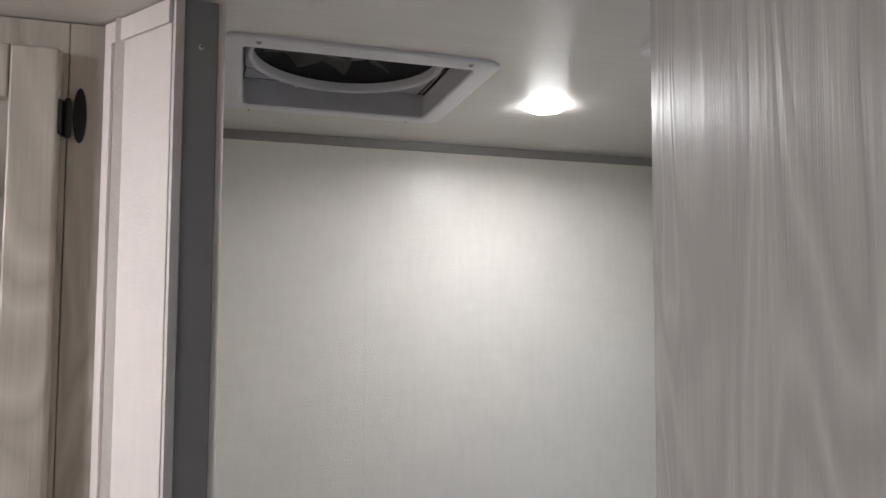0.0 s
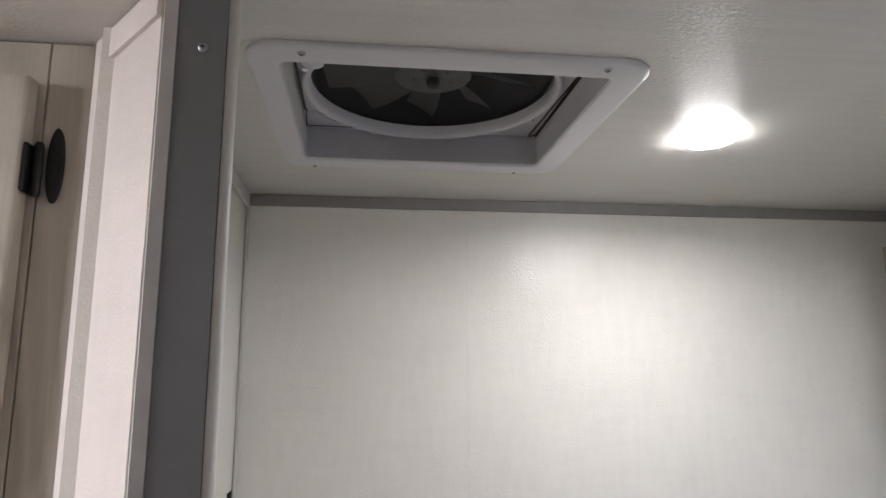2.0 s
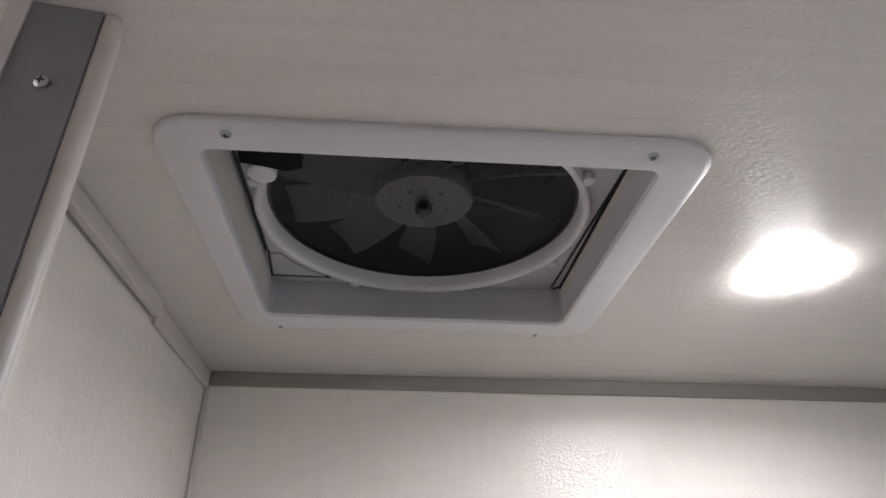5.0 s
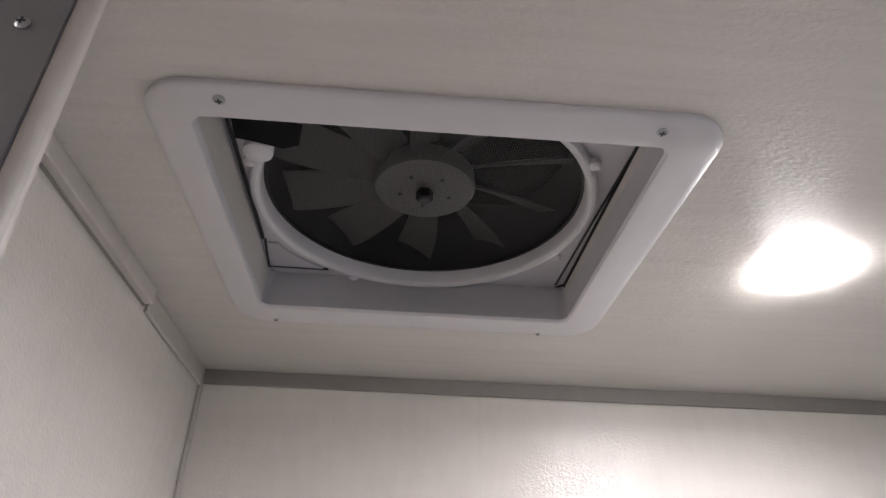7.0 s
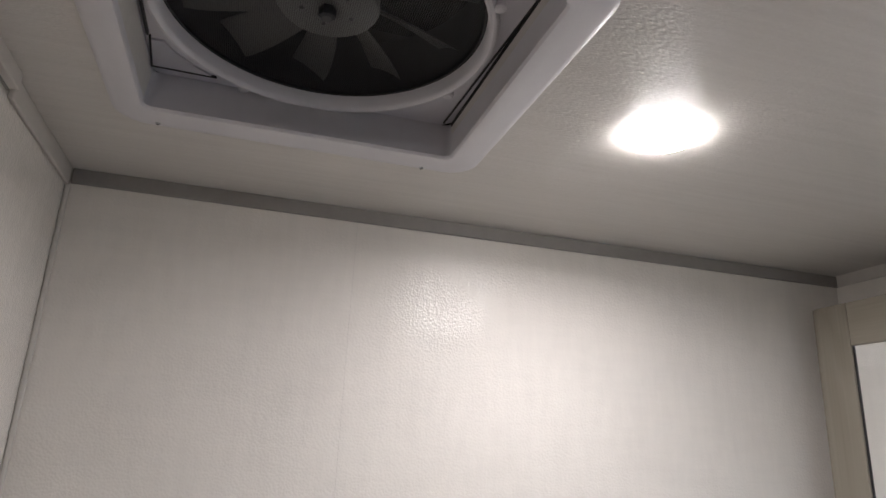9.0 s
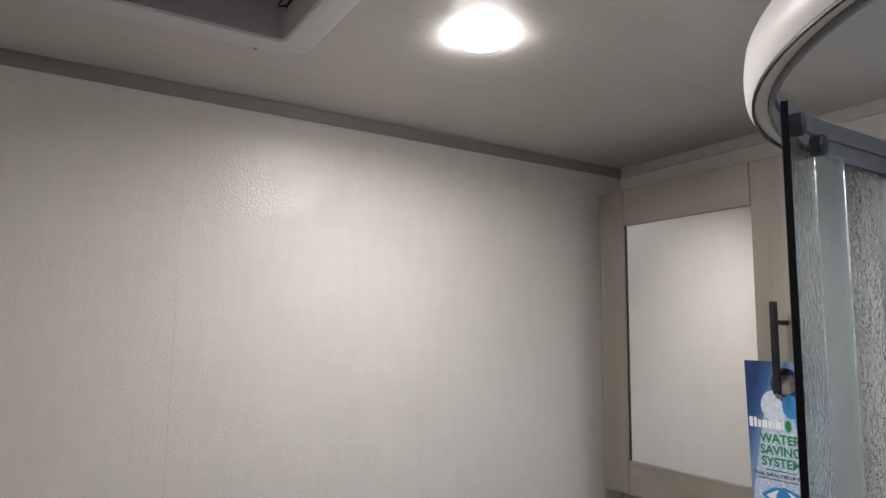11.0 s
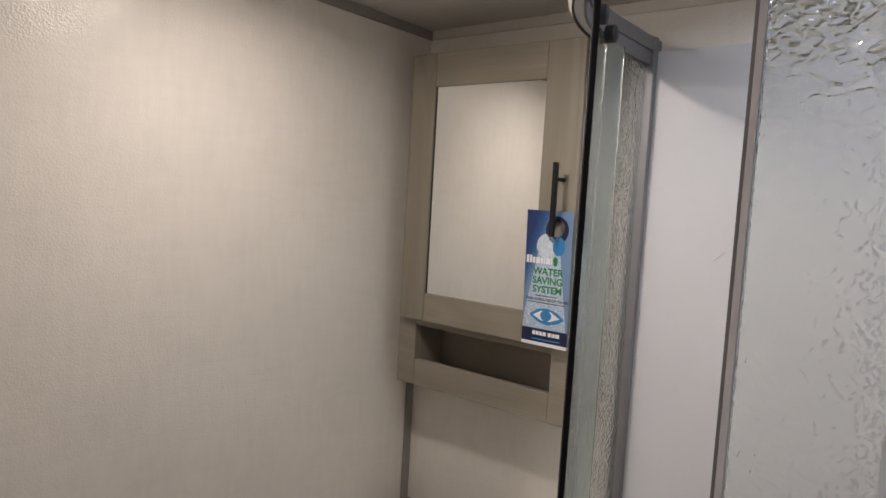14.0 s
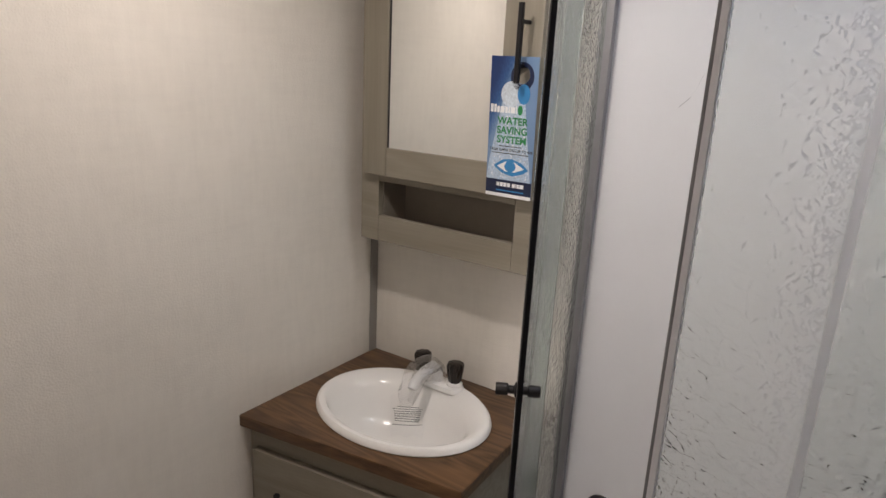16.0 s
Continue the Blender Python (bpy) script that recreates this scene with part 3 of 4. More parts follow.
def puck_lamp(at, mat, label):
    lamp = thing("ceiling_lamp", at, label, "lamp", "round ceiling lamps")
    part("bezel", loft([ellipse(at[0], at[1], r, r, z, 56) for r, z in ((0.0384, H - 0.0004), (0.0384, H - 0.0008), (0.0380, H - 0.0011), (0.0360, H - 0.0011))], True), M_WHITE, lamp, smooth=True)
    part("diffuser", turned([(0.0368, 0.0), (0.0367, 0.0030), (0.0357, 0.0058), (0.0325, 0.0082), (0.022, 0.0100), (0.006, 0.0106)], (at[0], at[1], H - 0.0005), "-z", 56), mat, lamp, "glowing white diffuser", smooth=True)
    return lamp


puck_lamp((0.681, -0.389, H), M_PUCK, "lit round white LED ceiling lamp")
# added hall source out of view, given the bathroom puck's shape
puck_lamp((-0.80, -0.92, H), M_HALL_FILL, "unseen round lamp added to light the hallway")

# ---- skylight over the shower ----
skylight = thing("skylight", (0.9675, -0.9525, 2.02), "white framed frosted skylight over the shower", "skylight")
sx0, sx1, sy0, sy1 = 0.676, 1.245, -1.205, -0.697
cx, cy, hx, hy = (sx0 + sx1) / 2, (sy0 + sy1) / 2, (sx1 - sx0) / 2, (sy1 - sy0) / 2
part("frame", loft([rounded_rect(cx, cy, hx - d, hy - d, r, z) for d, r, z in ((0, 0.018, 2.0295), (0.001, 0.018, 2.022), (0.003, 0.016, 2.021), (0.024, 0.012, 2.018), (0.034, 0.012, 2.024), (0.046, 0.01, 2.09))]), M_WHITE, skylight, smooth=True)
dome = part("dome", loft([rounded_rect(cx, cy, (hx - 0.047) * k, (hy - 0.047) * k, 0.03 * k, z) for k, z in ((1.0, 2.085), (0.96, 2.11), (0.85, 2.135), (0.6, 2.15), (0.25, 2.155))], False, True), M_DOME, skylight, "frosted dome", smooth=True)
dome.visible_shadow = False
for x, y in ((0.690, -0.78), (1.0, -0.709), (1.22, -0.709)):
    screw((x, y, 2.0190), "-z", 0.0028, skylight)

# ---- shower ----
CX, CY = 1.14, -1.03


def track(r, u):
    """Plan point and outward normal on the shower's rounded front, u from 0 (wall) over 90..180 (the bend) to 270."""
    if u <= 90:
        return (CX + (90 - u) / 90 * 0.198, CY + r), (0.0, 1.0)
    if u >= 180:
        return (CX - r, CY - (u - 180) / 90 * 0.255), (-1.0, 0.0)
    a = radians(u)
    return (CX + r * math.cos(a), CY + r * math.sin(a)), (math.cos(a), math.sin(a))


def sweep(r, u0, u1, profile, step=4.0):
    """A closed (out, z) profile carried along the rounded front."""
    n = max(2, int((u1 - u0) / step))
    loops = []
    for i in range(n + 1):
        (x, y), (nx, ny) = track(r, u0 + (u1 - u0) * i / n)
        loops.append([(x + nx * o, y + ny * o, z) for o, z in profile])
    return loft(loops, True, True)


def rect(o0, o1, z0, z1):
    return [(o0, z0), (o1, z0), (o1, z1), (o0, z1)]


shower = thing("shower_enclosure", (1.0, -0.9, 0.0), "rounded corner shower with pebbled glass sliding doors", "shower")
fascia = [(0.010, 1.906), (0.026, 1.905), (0.031, 1.911), (0.033, 1.930), (0.031, 1.951), (0.026, 1.958), (0.010, 1.957)]
part("header", sweep(0.46, 0, 270, fascia), M_HEADER, shower, "white curved header rail", smooth=True)
part("roller_track", sweep(0.46, 0, 270, rect(0.0015, 0.0095, 1.926, 1.950)), M_ALU, shower, "grey aluminium roller track")
part("track_lip", sweep(0.46, 0, 270, rect(0.0055, 0.0092, 1.900, 1.9255)), M_ALU, shower)
part("track_gasket", sweep(0.46, 0, 270, rect(0.0230, 0.0260, 1.9015, 1.9045)), M_BLACKP, shower)
part("wall_jamb", box(1.300, 1.3175, CY + 0.458, CY + 0.490, 0.12, 1.952, 0.002), M_ALU, shower, "grey aluminium wall jamb")
for z in (0.42, 1.150, 1.868):
    screw((1.3090, CY + 0.4578, z), "-y", 0.0032, shower)
part("wall_jamb", box(CX - 0.482, CX - 0.440, -1.2885, -1.262, 0.12, 1.952, 0.003), M_ALU, shower, "grey aluminium wall jamb")


def pane(name, r, u0, u1, mat, parent, label, z0=0.14, z1=1.90, thick=0.005, step=2.0):
    g = part(name, sweep(r, u0, u1, rect(-thick / 2, thick / 2, z0, z1), step), mat, parent, label, smooth=True)
    g.visible_shadow = False
    return g


fixed_n = pane("fixed_panel", 0.473, 4, 96, M_GLASS_FINE, shower, "pebbled fixed glass panel", z1=1.899)
part("panel_top_channel", sweep(0.473, 4, 96, rect(-0.006, 0.008, 1.900, 1.9245)), M_ALU, fixed_n)
part("panel_side_channel", sweep(0.473, 2, 5, rect(-0.008, 0.008, 0.14, 1.90), 1.0), M_ALU, fixed_n)
door_a = pane("sliding_door", 0.455, 99, 121.4, M_GLASS_SOFT, shower, "pebbled glass sliding door pushed open")
part("edge_gasket", sweep(0.455, 122.0, 124.0, rect(-0.0035, 0.0035, 0.14, 1.905), 0.5), M_MATT, door_a, "black door gasket")
part("edge_channel", sweep(0.455, 121.5, 121.9, rect(-0.0035, 0.0035, 0.14, 1.905), 0.5), M_ALU, door_a)
strip = part("clear_edge", sweep(0.455, 85, 98.9, rect(-0.0025, 0.0025, 0.14, 1.90), 1.0), M_GLASS_EDGE, door_a, "smooth green-tinted glass strip", smooth=True)
strip.visible_shadow = False
for u in (100, 114):
    (x, y), (nx, ny) = track(0.455, u)
    rl = turned([(0.012, -0.004), (0.014, -0.002), (0.014, 0.010), (0.011, 0.013), (0.005, 0.014)], (0, 0, 0), "x", 22)
    bmesh.ops.rotate(rl, verts=rl.verts, matrix=Matrix.Rotation(math.atan2(-ny, -nx), 3, "Z"))
    bmesh.ops.translate(rl, verts=rl.verts, vec=(x - nx * 0.006, y - ny * 0.006, 1.900))
    part("roller", rl, M_BLACKP, door_a, "black roller", smooth=True)
kn = bmesh.new()
(x, y), (nx, ny) = track(0.455, 118.5)
kprof = [(0.0085, -0.034), (0.0095, -0.032), (0.0095, -0.016), (0.0065, -0.014), (0.0065, -0.006), (0.012, -0.004), (0.012, 0.004), (0.0065, 0.006), (0.0065, 0.014), (0.0095, 0.016), (0.0095, 0.032), (0.0085, 0.034)]
kn = turned(kprof, (0, 0, 0), "x", 22)
bmesh.ops.rotate(kn, verts=kn.verts, matrix=Matrix.Rotation(math.atan2(ny, nx), 3, "Z"))
bmesh.ops.translate(kn, verts=kn.verts, vec=(x, y, 1.130))
part("door_knob", kn, M_BLACK, door_a, "black through-glass door knob", smooth=True)
door_b = pane("sliding_door", 0.452, 163.0, 262, M_GLASS, shower, "pebbled glass sliding door")
part("edge_gasket", sweep(0.452, 161.5, 161.9, rect(-0.0030, 0.0030, 0.14, 1.905), 0.5), M_GASKET, door_b, "grey door gasket")
part("edge_channel", sweep(0.452, 162.0, 162.9, rect(-0.0035, 0.0035, 0.14, 1.905), 0.5), plain("pale_clear_gasket", (0.36, 0.365, 0.385), 0.35), door_b)

fixed_w = pane("fixed_panel", 0.473, 178.7, 264, M_GLASS, shower, "pebbled fixed glass panel", z1=1.899)
seal = part("edge_seal", sweep(0.473, 177.7, 178.6, rect(-0.003, 0.003, 0.14, 1.899), 0.5), M_SEAL, fixed_w, "grey translucent edge seal")
seal.visible_shadow = False

curb = sweep(0.46, 0, 270, rect(-0.05, 0.05, 0.0, 0.14))
part("tray_curb", curb, M_SURROUND, shower, "white moulded tray curb", smooth=True)
tray_pts = [track(0.405, u)[0] for u in range(0, 271, 6)] + [(1.32, -1.28)]
part("tray_floor", prism(tray_pts, 0.0, 0.06), M_SURROUND, shower)
surround = tagged(thing("shower_surround", (1.33, -0.95, 0.06), "pale grey-white moulded shower wall surround", "shower wall"))
part("side_panel", prism([(XR - 0.0008, -0.548), (1.3180, -0.548), (1.3180, -0.952), (1.3192, -0.957), (1.3375, -0.992), (1.3385, -0.998), (1.3385, -1.275), (XR - 0.0008, -1.275)], 0.06, 1.928), M_SURROUND, surround)
part("end_panel", box(0.69, 1.337, -1.289, -1.277, 0.06, 1.928, 0.002), M_SURROUND, surround)
# thin grey curve painted on the side panel in place of a shadow line
shade_line = bmesh.new()
sp = [(-0.702, 1.547), (-0.720, 1.565), (-0.730, 1.587), (-0.737, 1.606)]
lo = [shade_line.verts.new((1.3177, y, z - 0.0018)) for y, z in sp]
hi = [shade_line.verts.new((1.3177, y - 0.0018, z + 0.0018)) for y, z in sp]
for i in range(3):
    shade_line.faces.new((lo[i], lo[i + 1], hi[i + 1], hi[i]))
part("shade_line_mark", shade_line, plain("grey_shade_line", (0.36, 0.36, 0.38), 0.5), surround, "faint grey line painted as a shadow")
valve = thing("shower_valve", (1.31, -0.653, 0.70), "black shower tap on the surround", "tap")
part("plate", turned([(0.034, 0.0), (0.034, 0.004), (0.030, 0.008)], (1.3180, -0.66, 0.69), "-x", 30), M_BLACK, valve, smooth=True)
part("lever", box(1.265, 1.3100, -0.668, -0.650, 0.700, 0.714, 0.004, 3), M_BLACK, valve, smooth=True)

# ---- mirrored wall cabinet ----
cab = thing("wall_cabinet", (1.28, -0.26, 1.205), "greige wall cabinet with a mirrored door and open niche", "cabinet")
Y0, Y1 = -0.490, -0.044
XF, XB = 1.228, XR - 0.001
part("side", box(XF, XB, Y1 - 0.014, Y1, 1.205, 1.945, 0.001, 1), M_CAB, cab)
part("side", box(XF, XB, Y0, Y0 + 0.014, 1.205, 1.945, 0.001, 1), M_CAB, cab)
part("top", box(XF, XB, Y0 + 0.0145, Y1 - 0.0145, 1.931, 1.945), M_CAB, cab)
part("niche_top", box(XF + 0.016, XB, Y0 + 0.0145, Y1 - 0.0145, 1.343, 1.353), M_CAB_DARK, cab)
part("niche_floor", box(XF + 0.016, XB, Y0 + 0.0145, Y1 - 0.0145, 1.224, 1.234), M_CAB_DARK, cab)
part("niche_back", box(XB - 0.012, XB - 0.001, Y0 + 0.0145, Y1 - 0.0145, 1.2345, 1.3425), M_CAB_DARK, cab, "brown niche back")
part("niche_cheek", box(XF + 0.016, XB - 0.0125, -0.0955, -0.0590, 1.2345, 1.3425), M_CAB_DARK, cab)
part("niche_cheek", box(XF + 0.016, XB - 0.0125, Y0 + 0.0145, -0.4410, 1.2345, 1.3425), M_CAB_DARK, cab)
part("frame_stile", box(XF - 0.001, XF + 0.0155, -0.0945, Y1 + 0.0008, 1.203, 1.9455, 0.001, 1), M_CAB, cab)
part("frame_stile", box(XF - 0.001, XF + 0.0155, Y0 - 0.0008, -0.4415, 1.203, 1.9455, 0.001, 1), M_CAB, cab)
part("frame_rail", box(XF - 0.001, XF + 0.0155, -0.4410, -0.0950, 1.203, 1.2615, 0.001, 1), M_CAB, cab)
part("frame_rail", box(XF - 0.001, XF + 0.0155, -0.4410, -0.0950, 1.3415, 1.38, 0.001, 1), M_CAB, cab)
M_CAB_V = timber("greige_cabinet_stile", (0.225, 0.200, 0.158), (0.295, 0.266, 0.215), 0.5, "z", 0.7, 0.12)
cd = part("door", box(1.2085, 1.2265, -0.128, -0.064, 1.357, 1.942, 0.0025), M_CAB_V, cab)
part("stile", box(1.2085, 1.2265, -0.480, -0.400, 1.357, 1.942, 0.0025), M_CAB_V, cd)
part("rail", box(1.2087, 1.2265, -0.3995, -0.1285, 1.870, 1.942, 0.0020), M_CAB, cd)
part("rail", box(1.2087, 1.2265, -0.3995, -0.1285, 1.357, 1.420, 0.0020), M_CAB, cd)
part("mirror_pane", box(1.2135, 1.2175, -0.3993, -0.1287, 1.4203, 1.8697), M_MIRROR, cd, "mirror pane")
part("mirror_edge", box(1.2115, 1.2134, -0.1305, -0.1288, 1.4203, 1.8697), M_BLACKP, cd)
handle = part("handle", box(1.1695, 1.1785, -0.4565, -0.4475, 1.573, 1.710, 0.001, 1), M_BLACK, cd, "black bar handle")
for z in (1.604, 1.679):
    part("handle_post", box(1.1786, 1.2084, -0.4555, -0.4485, z - 0.0035, z + 0.0035, 0.0008, 1), M_BLACK, handle)

# hang-tag leaflet on the handle
leaflet = thing("door_hanger_leaflet", (1.1945, -0.436, 1.60), "blue and white printed hang-tag hooked on a cabinet handle", "leaflet")
leaflet.rotation_euler = (radians(0), radians(-2.0), 0)
LW = 0.049


def tag_card():
    outer = [(0.0, y, z) for _, y, z in ((0, -LW, 0.020), (0, LW, 0.020), (0, LW, -0.241), (0, -LW, -0.241))]
    bm = bmesh.new()
    n = 32
    hy, hz, hr = -0.016, -0.012, 0.016
    rows = []
    for x in (0.0, 0.0006):
        sq, hole = [], []
        for i in range(n):
            a = 2 * math.pi * (i + 0.5) / n
            c, s = math.cos(a), math.sin(a)
            hole.append(bm.verts.new((x, hy + hr * c, hz + hr * s)))
            ky = ((LW - hy) if c > 0 else (LW + hy)) / max(abs(c), 1e-6)
            kz = ((0.020 - hz) if s > 0 else (0.241 + hz)) / max(abs(s), 1e-6)
            k = min(ky, kz)
            sq.append(bm.verts.new((x, hy + k * c, hz + k * s)))
        corners = [bm.verts.new((x, y, z)) for _, y, z in outer]
        for i in range(n):
            j = (i + 1) % n
            p, q = sq[i], sq[j]
            same = abs(p.co.y - q.co.y) < 1e-6 or abs(p.co.z - q.co.z) < 1e-6
            if same:
                bm.faces.new((p, q, hole[j], hole[i]))
            else:
                cn = min(corners, key=lambda v: (v.co - p.co).length + (v.co - q.co).length)
                bm.faces.new((p, cn, q, hole[j], hole[i]))
    bmesh.ops.delete(bm, geom=[v for v in bm.verts if not v.link_faces], context="VERTS")
    return bm


card = part("card", tag_card(), M_CARD, leaflet, local=True)


def flat(points, x, thick=0.0003):
    """A thin printed shape in the leaflet's own plane."""
    bm = bmesh.new()
    bm.faces.new([bm.verts.new((x, y, z)) for y, z in points])
    return bm


def disc(cy, cz, ry, rz, n=28):
    return [(cy + ry * math.cos(2 * math.pi * i / n), cz + rz * math.sin(2 * math.pi * i / n)) for i in range(n)]


def bar(y0, y1, z0, z1):
    return [(y0, z0), (y1, z0), (y1, z1), (y0, z1)]


def print_on(name, pts, depth, mat, label=""):
    part(name, flat(pts, -0.0004 - 0.0002 * depth), mat, card, label, local=True)


def lettering(words, y, z, size, mat, depth=3):
    cu = bpy.data.curves.new("words", "FONT")
    cu.body = words
    cu.size = size
    cu.offset = size * 0.028
    cu.align_x = "CENTER"
    tmp = bpy.data.objects.new("words", cu)
    me = bpy.data.meshes.new_from_object(tmp)
    bpy.data.objects.remove(tmp)
    me.transform(Matrix.Translation((-0.0004 - 0.0002 * depth, y, z)) @ Matrix(((0, 0, -1, 0), (-1, 0, 0, 0), (0, 1, 0, 0), (0, 0, 0, 1))))
    me.materials.append(mat)
    ob = new("lettering", me)
    ob.parent = card
    return ob


print_on("spray_cone", [(0.020, -0.055), (-0.026, -0.06), (-0.046, -0.2075), (0.0485, -0.2075), (0.044, -0.17)], 0.5, plain("pale_spray_print", (0.42, 0.53, 0.66), 0.4, spread=0.45, size=260))
print_on("shower_head", disc(0.004, -0.047, 0.021, 0.023), 1, plain("pale_photo_print", (0.58, 0.66, 0.74), 0.35, spread=0.3, size=180))
collar = bmesh.new()
rim_in = [collar.verts.new((-0.0006, y, z)) for y, z in disc(-0.016, -0.012, 0.0165, 0.0165)]
rim_out = [collar.verts.new((-0.0006, y, z)) for y, z in disc(-0.017, -0.015, 0.024, 0.026)]
for i in range(28):
    collar.faces.new((rim_in[i], rim_in[(i + 1) % 28], rim_out[(i + 1) % 28], rim_out[i]))
part("shower_head_collar", collar, M_NAVY, card, local=True)
print_on("shower_head_chrome", disc(-0.022, -0.046, 0.013, 0.018), 1.3, M_BLUE)
drops = bmesh.new()
drop_rnd = random.Random(11)
for i in range(230):
    k = i / 230
    z = -0.086 - 0.118 * k
    y = 0.012 + 0.034 * k - drop_rnd.random() * (0.040 + 0.050 * k)
    w, h = drop_rnd.uniform(0.0006, 0.0013), drop_rnd.uniform(0.001, 0.0024)
    if -LW < y - w and y + w < LW:
        drops.faces.new([drops.verts.new((-0.00062, y + c * w, z + d * h)) for c, d in ((-1, 0), (0, -1), (1, 0), (0, 1))])
tagged(part("spray_drops", drops, M_PRINT_WHITE, card, local=True), kind="stuff")
for y0, y1, z1 in ((0.0460, 0.0400, -0.0665), (0.0385, 0.0335, -0.0665), (0.0320, 0.0265, -0.0700), (0.0250, 0.0165, -0.0700), (0.0150, 0.0095, -0.0700), (0.0080, 0.0050, -0.0700), (0.0035, -0.0060, -0.0700), (-0.0075, -0.0095, -0.0665)):
    print_on("brand_bar", bar(y0, y1, -0.0815, z1), 1.6, M_PRINT_WHITE)
print_on("brand_spot", disc(-0.0165, -0.075, 0.005, 0.009), 1.6, M_GREEN)
for words, z in (("WATER", -0.102), ("SAVING", -0.1195), ("SYSTEM", -0.137)):
    lettering(words, -0.002, z, 0.0185, M_GREEN)
print_on("small_print", bar(0.024, -0.024, -0.1440, -0.1425), 1.6, M_INK)
lettering("TANK CAPACITIES UP TO 40%", -0.002, -0.1525, 0.0068, M_INK)
print_on("small_print", bar(0.038, -0.040, -0.1575, -0.1560), 1.6, M_INK)
print_on("logo_eye", [(0.034, -0.182), (0.015, -0.169), (-0.005, -0.166), (-0.026, -0.172), (-0.041, -0.184), (-0.030, -0.192), (-0.008, -0.199), (0.014, -0.195)], 1.8, M_BLUE)
print_on("logo_white", [(0.026, -0.182), (0.008, -0.172), (-0.012, -0.172), (-0.032, -0.183), (-0.012, -0.191), (0.008, -0.191)], 2.0, M_PRINT_WHITE)
print_on("logo_iris", disc(-0.002, -0.181, 0.012, 0.0105), 2.2, M_BLUE)
print_on("footer", bar(LW, -LW, -0.234, -0.208), 1.0, M_NAVY)
for y0, y1 in ((0.0255, 0.0190), (0.0180, 0.0110), (0.0100, 0.0035), (0.0025, -0.0045), (-0.0085, -0.0150), (-0.0160, -0.0175), (-0.0185, -0.0235), (-0.0245, -0.0330)):
    print_on("footer_mark", bar(y0, y1, -0.2205, -0.2130), 1.6, M_PRINT_WHITE)
print_on("footer_line", bar(0.026, -0.034, -0.2295, -0.2270), 1.6, M_BLUE)
print_on("bottom_band", bar(LW, -LW, -0.2408, -0.2342), 1.0, M_PRINT_WHITE)

# ---- vanity, worktop and basin ----
vanity = thing("vanity_cabinet", (1.15, -0.25, 0.0), "greige vanity cabinet under a walnut worktop", "cabinet")
FA, FB = (0.922, -0.004), (0.988, -0.496)
part("front", slab(FA, FB, 0.0, 0.841, 0.0, 0.014), M_CAB, vanity)
part("side", slab(FB, (XR - 0.004, -0.486), 0.0, 0.841, 0.0, 0.014), M_CAB, vanity)
vdoor = part("door", slab(along(FA, FB, 0.022), along(FA, FB, 0.40), 0.10, 0.790, 0.018, 0.017), M_CAB, vanity)
part("recessed_panel", slab(along(FA, FB, 0.077), along(FA, FB, 0.345), 0.16, 0.730, 0.0190, 0.0008), M_CAB, vdoor)
part("pull", slab(along(FA, FB, 0.099), along(FA, FB, 0.108), 0.615, 0.722, 0.046, 0.009), M_BLACK, vdoor, "black pull")

BX, BY = 1.129, -0.255


def worktop_mesh(corners, z0, z1, rx, ry, n=64):
    """A slab with an oval cut-out: rays from the oval to the outline."""
    bm = bmesh.new()
    angles = sorted([2 * math.pi * i / n for i in range(n)] + [math.atan2(y - BY, x - BX) % (2 * math.pi) for x, y in corners])
    rings = []
    for z in (z0, z1):
        outer, inner = [], []
        for a in angles:
            c, s = math.cos(a), math.sin(a)
            best = 9.0
            for (x0, y0), (x1, y1) in zip(corners, corners[1:] + corners[:1]):
                dx, dy = x1 - x0, y1 - y0
                den = c * dy - s * dx
                if abs(den) < 1e-9:
                    continue
                k = ((x0 - BX) * dy - (y0 - BY) * dx) / den
                w = ((x0 - BX) * s - (y0 - BY) * c) / den
                if k > 0 and -1e-6 <= w <= 1 + 1e-6:
                    best = min(best, k)
            outer.append(bm.verts.new((BX + best * c, BY + best * s, z)))
            inner.append(bm.verts.new((BX + rx * c, BY + ry * s, z)))
        rings.append((outer, inner))
    m = len(angles)
    for outer, inner in rings:
        for i in range(m):
            bm.faces.new((outer[i], outer[(i + 1) % m], inner[(i + 1) % m], inner[i]))
    for k in (0, 1):
        for i in range(m):
            bm.faces.new((rings[0][k][i], rings[0][k][(i + 1) % m], rings[1][k][(i + 1) % m], rings[1][k][i]))
    bmesh.ops.remove_doubles(bm, verts=bm.verts, dist=1e-5)
    return bm


top_pts = [(0.897, -0.0015), (0.971, -0.513), (XR - 0.0015, -0.500), (XR - 0.0015, -0.0015)]
worktop = tagged(part("worktop", worktop_mesh(top_pts, 0.842, 0.867, 0.155, 0.184), M_COUNTER), "dark walnut-look laminate vanity worktop", "worktop")
part("edge_band", slab(top_pts[0], top_pts[1], 0.8418, 0.8655, 0.0012, 0.0010), M_COUNTER, worktop)
part("edge_band", slab(top_pts[1], top_pts[2], 0.8418, 0.8655, 0.0012, 0.0010), M_COUNTER, worktop)

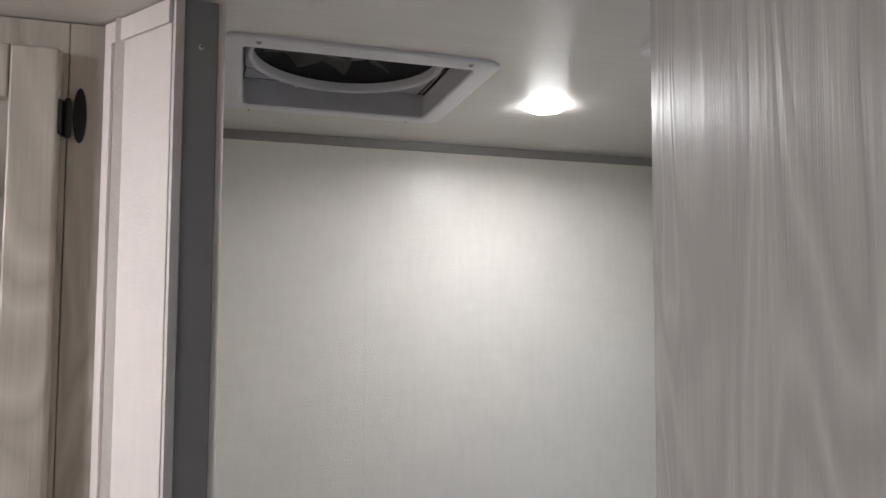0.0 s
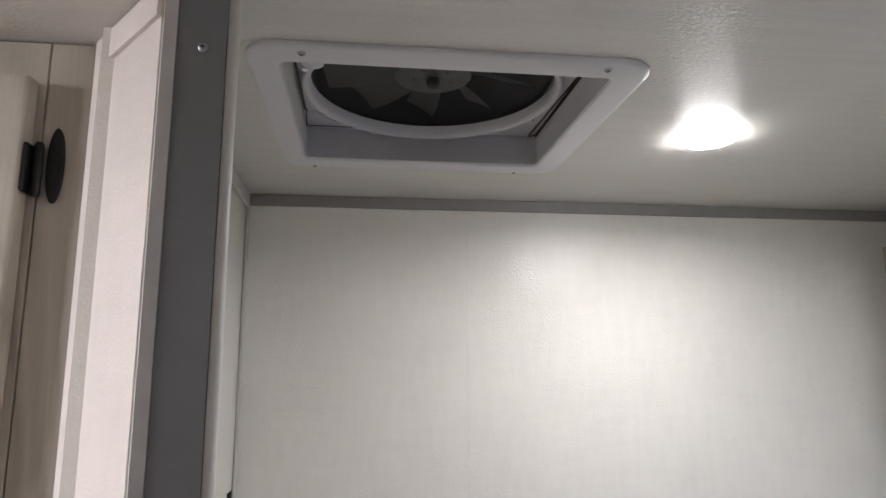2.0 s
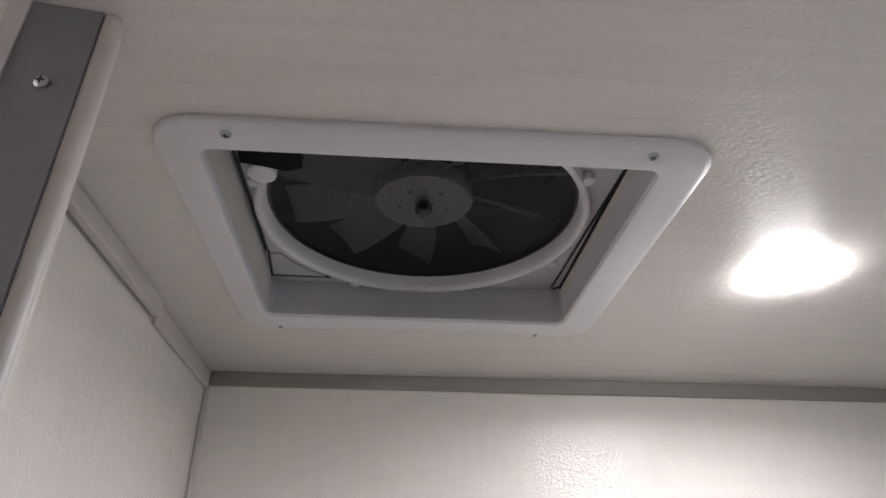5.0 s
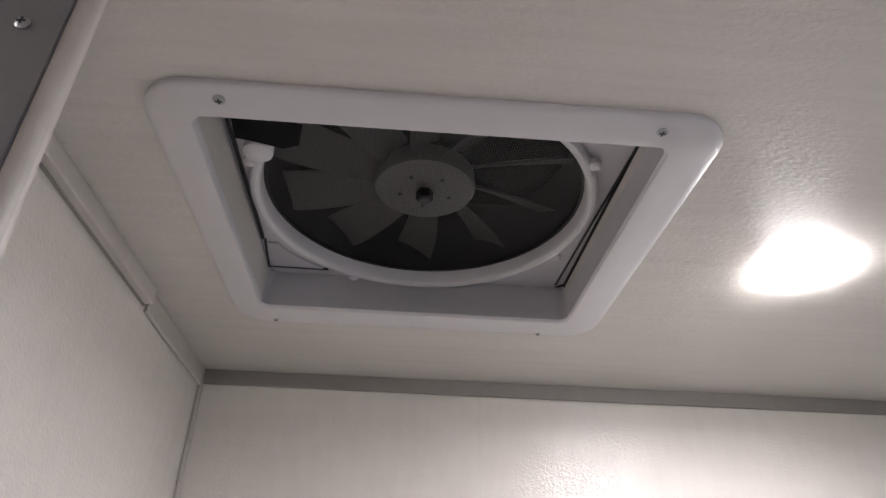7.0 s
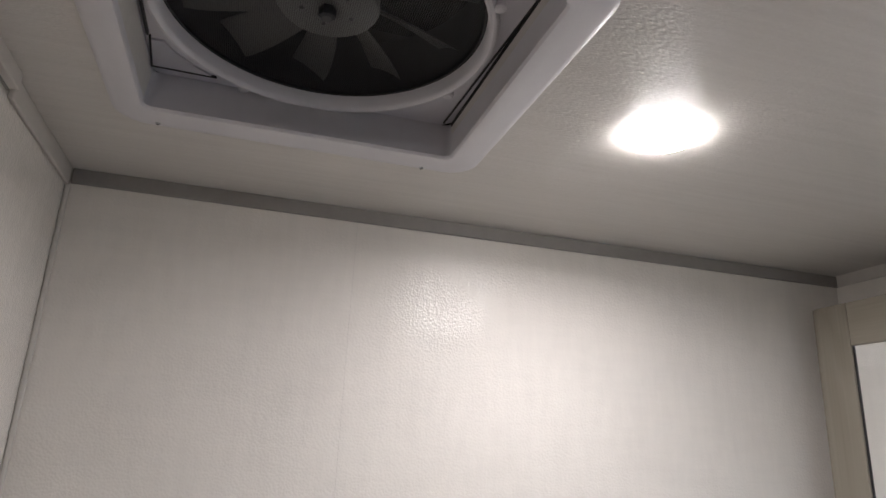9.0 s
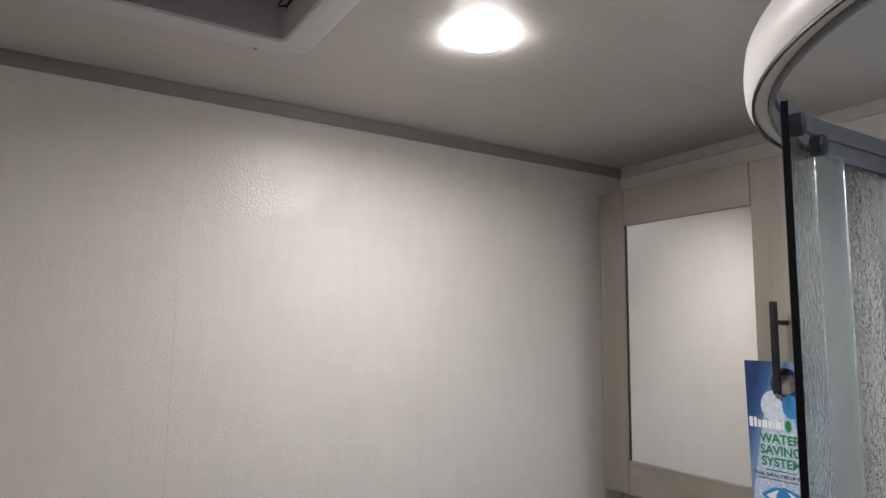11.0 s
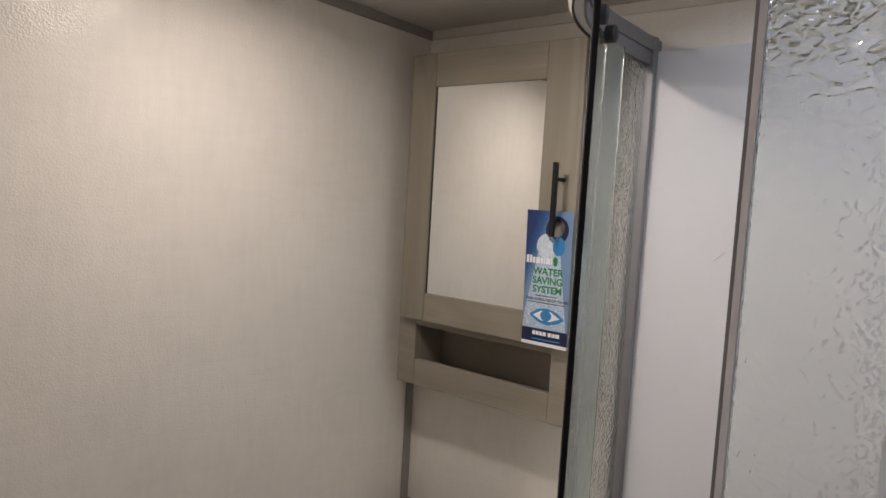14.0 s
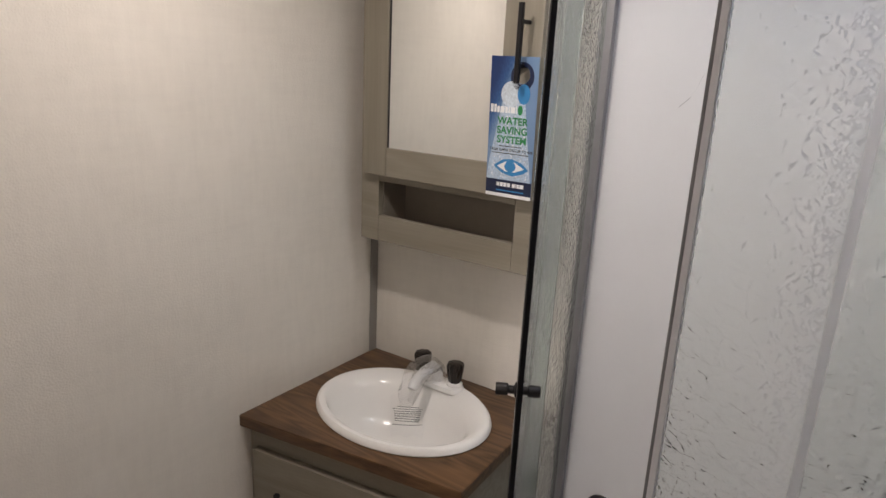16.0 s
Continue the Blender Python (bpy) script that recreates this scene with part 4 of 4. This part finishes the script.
basin = thing("wash_basin", (BX, BY, 0.867), "glossy white oval drop-in wash basin", "basin")
prof = [(1.0, 0.8675, 0, 0), (1.01, 0.8730, 0, 0), (1.0, 0.8810, 0, 0), (0.97, 0.8860, 0, 0), (0.93, 0.8865, 0, 0), (0.885, 0.8830, -0.006, 0.0), (0.83, 0.8730, -0.014, 0), (0.79, 0.8610, -0.018, 0), (0.73, 0.8330, -0.02, 0),
        (0.64, 0.8010, -0.02, 0), (0.48, 0.7770, -0.02, 0), (0.28, 0.7670, -0.02, 0), (0.12, 0.7640, -0.02, 0)]
part("bowl", loft([ellipse(BX + dx, BY, 0.160 * s * (1 if i < 5 else 0.95), 0.205 * s, z - 0.003 * (i > 0), 64) for i, (s, z, dx, _) in enumerate(prof)], False, True), M_BASIN, basin, smooth=True)
part("drain", turned([(0.020, 0.0), (0.021, 0.002), (0.014, 0.003)], (BX - 0.02, BY, 0.7645), "z", 24), M_STEEL, basin, smooth=True)
# tap
tap = thing("basin_tap", (1.262, -0.256, 0.872), "white two-handle tap with smoked knobs in clear wrap", "tap")
part("deck_plate", loft([rounded_rect(1.262, -0.256, 0.024 * k, 0.068 * k, 0.023 * k, z) for k, z in ((1.0, 0.8760), (1.0, 0.884), (0.95, 0.888), (0.80, 0.890))], False, True), M_BASIN, tap, smooth=True)
for y in (-0.210, -0.302):
    part("collar", turned([(0.0185, 0.0), (0.0185, 0.010), (0.0150, 0.014)], (1.264, y, 0.884), "z", 24), M_BASIN, tap, smooth=True)
    kb = loft([[(1.264 + r * (1 + 0.07 * math.cos(8 * a)) * math.cos(a), y + r * (1 + 0.07 * math.cos(8 * a)) * math.sin(a), z) for a in [2 * math.pi * i / 64 for i in range(64)]]
               for r, z in ((0.0135, 0.8985), (0.0150, 0.903), (0.0185, 0.925), (0.0195, 0.938), (0.0180, 0.944), (0.0120, 0.946))], True, True)
    part("knob", kb, M_SMOKE, tap, "smoked dark acrylic knob", smooth=True)
spout = [(1.262, 0.884, 0.014), (1.258, 0.915, 0.013), (1.240, 0.932, 0.0125), (1.205, 0.930, 0.012), (1.172, 0.916, 0.011), (1.160, 0.905, 0.010)]
loops = []
for i, (x, z, r) in enumerate(spout):
    x0, z0, _ = spout[max(i - 1, 0)]
    x1, z1, _ = spout[min(i + 1, len(spout) - 1)]
    d = Vector((x1 - x0, 0, z1 - z0)).normalized()
    n = Vector((d.z, 0, -d.x))
    loops.append([tuple(Vector((x, -0.256, z)) + n * (r * math.cos(a)) + Vector((0, r * math.sin(a), 0))) for a in [2 * math.pi * k / 20 for k in range(20)]])
part("spout", loft(loops, True, True), M_MILKY, tap, "milky clear spout", smooth=True)
wrap_loops = []
rnd = random.Random(4)
for i, (x, z, r) in enumerate(((1.258, 0.888, 0.030), (1.252, 0.915, 0.032), (1.232, 0.938, 0.030), (1.200, 0.938, 0.028), (1.170, 0.920, 0.027), (1.158, 0.893, 0.024), (1.150, 0.868, 0.014))):
    wrap_loops.append([(x + (r * math.cos(a) * 0.5) * rnd.uniform(0.8, 1.25), -0.250 + r * math.sin(a) * rnd.uniform(0.82, 1.25), z + 0.5 * r * math.cos(a) * rnd.uniform(0.8, 1.2)) for a in [2 * math.pi * k / 18 for k in range(18)]])
wrap = part("plastic_wrap", loft(wrap_loops), M_WRAP, tap, "crumpled clear plastic wrap", smooth=True)
wrap.visible_shadow = False
# warning print on the hanging end of the bag
hang = Vector((1.150, -0.255, 0.849))
side = Vector((0.59, -0.81, 0.0))
fall = Vector((0.05, 0.04, -1.0)).normalized()
skirt = bmesh.new()
rows = []
for i in range(9):
    v = -0.045 + 0.105 * i / 8
    half = 0.040 - 0.16 * max(v - 0.03, 0.0)
    rows.append([skirt.verts.new(hang + side * (half * (j / 5 - 1)) + fall * v + Vector((0.81, 0.59, 0)) * (0.006 * math.sin(j * 1.3 + i * 0.6))) for j in range(11)])
for p, q in zip(rows, rows[1:]):
    for j in range(10):
        skirt.faces.new((p[j], p[j + 1], q[j + 1], q[j]))
bag = part("bag_end", skirt, M_WRAP, tap, "clear bag end with printed warning lines", smooth=True)
bag.visible_shadow = False
for i in range(9):
    v = -0.022 + 0.0052 * i + (0.004 if i == 8 else 0.0)
    w = 0.024 if i == 0 else (0.033 if i in (1, 8) else 0.0315 - 0.0006 * i)
    ln = bmesh.new()
    base = hang - Vector((0.81, 0.59, 0)) * 0.0075
    x = -w
    while x < w - 0.002:
        run = min(rnd.uniform(0.003, 0.009), w - x)
        top = v + 0.0012 * math.sin(x * 60 + i)
        quad = [(x, top), (x + run, top), (x + run, top + 0.0017), (x, top + 0.0017)]
        ln.faces.new([ln.verts.new(base + side * u + fall * d) for u, d in quad])
        x += run + 0.0012
    part("printed_line", ln, M_INK, bag)
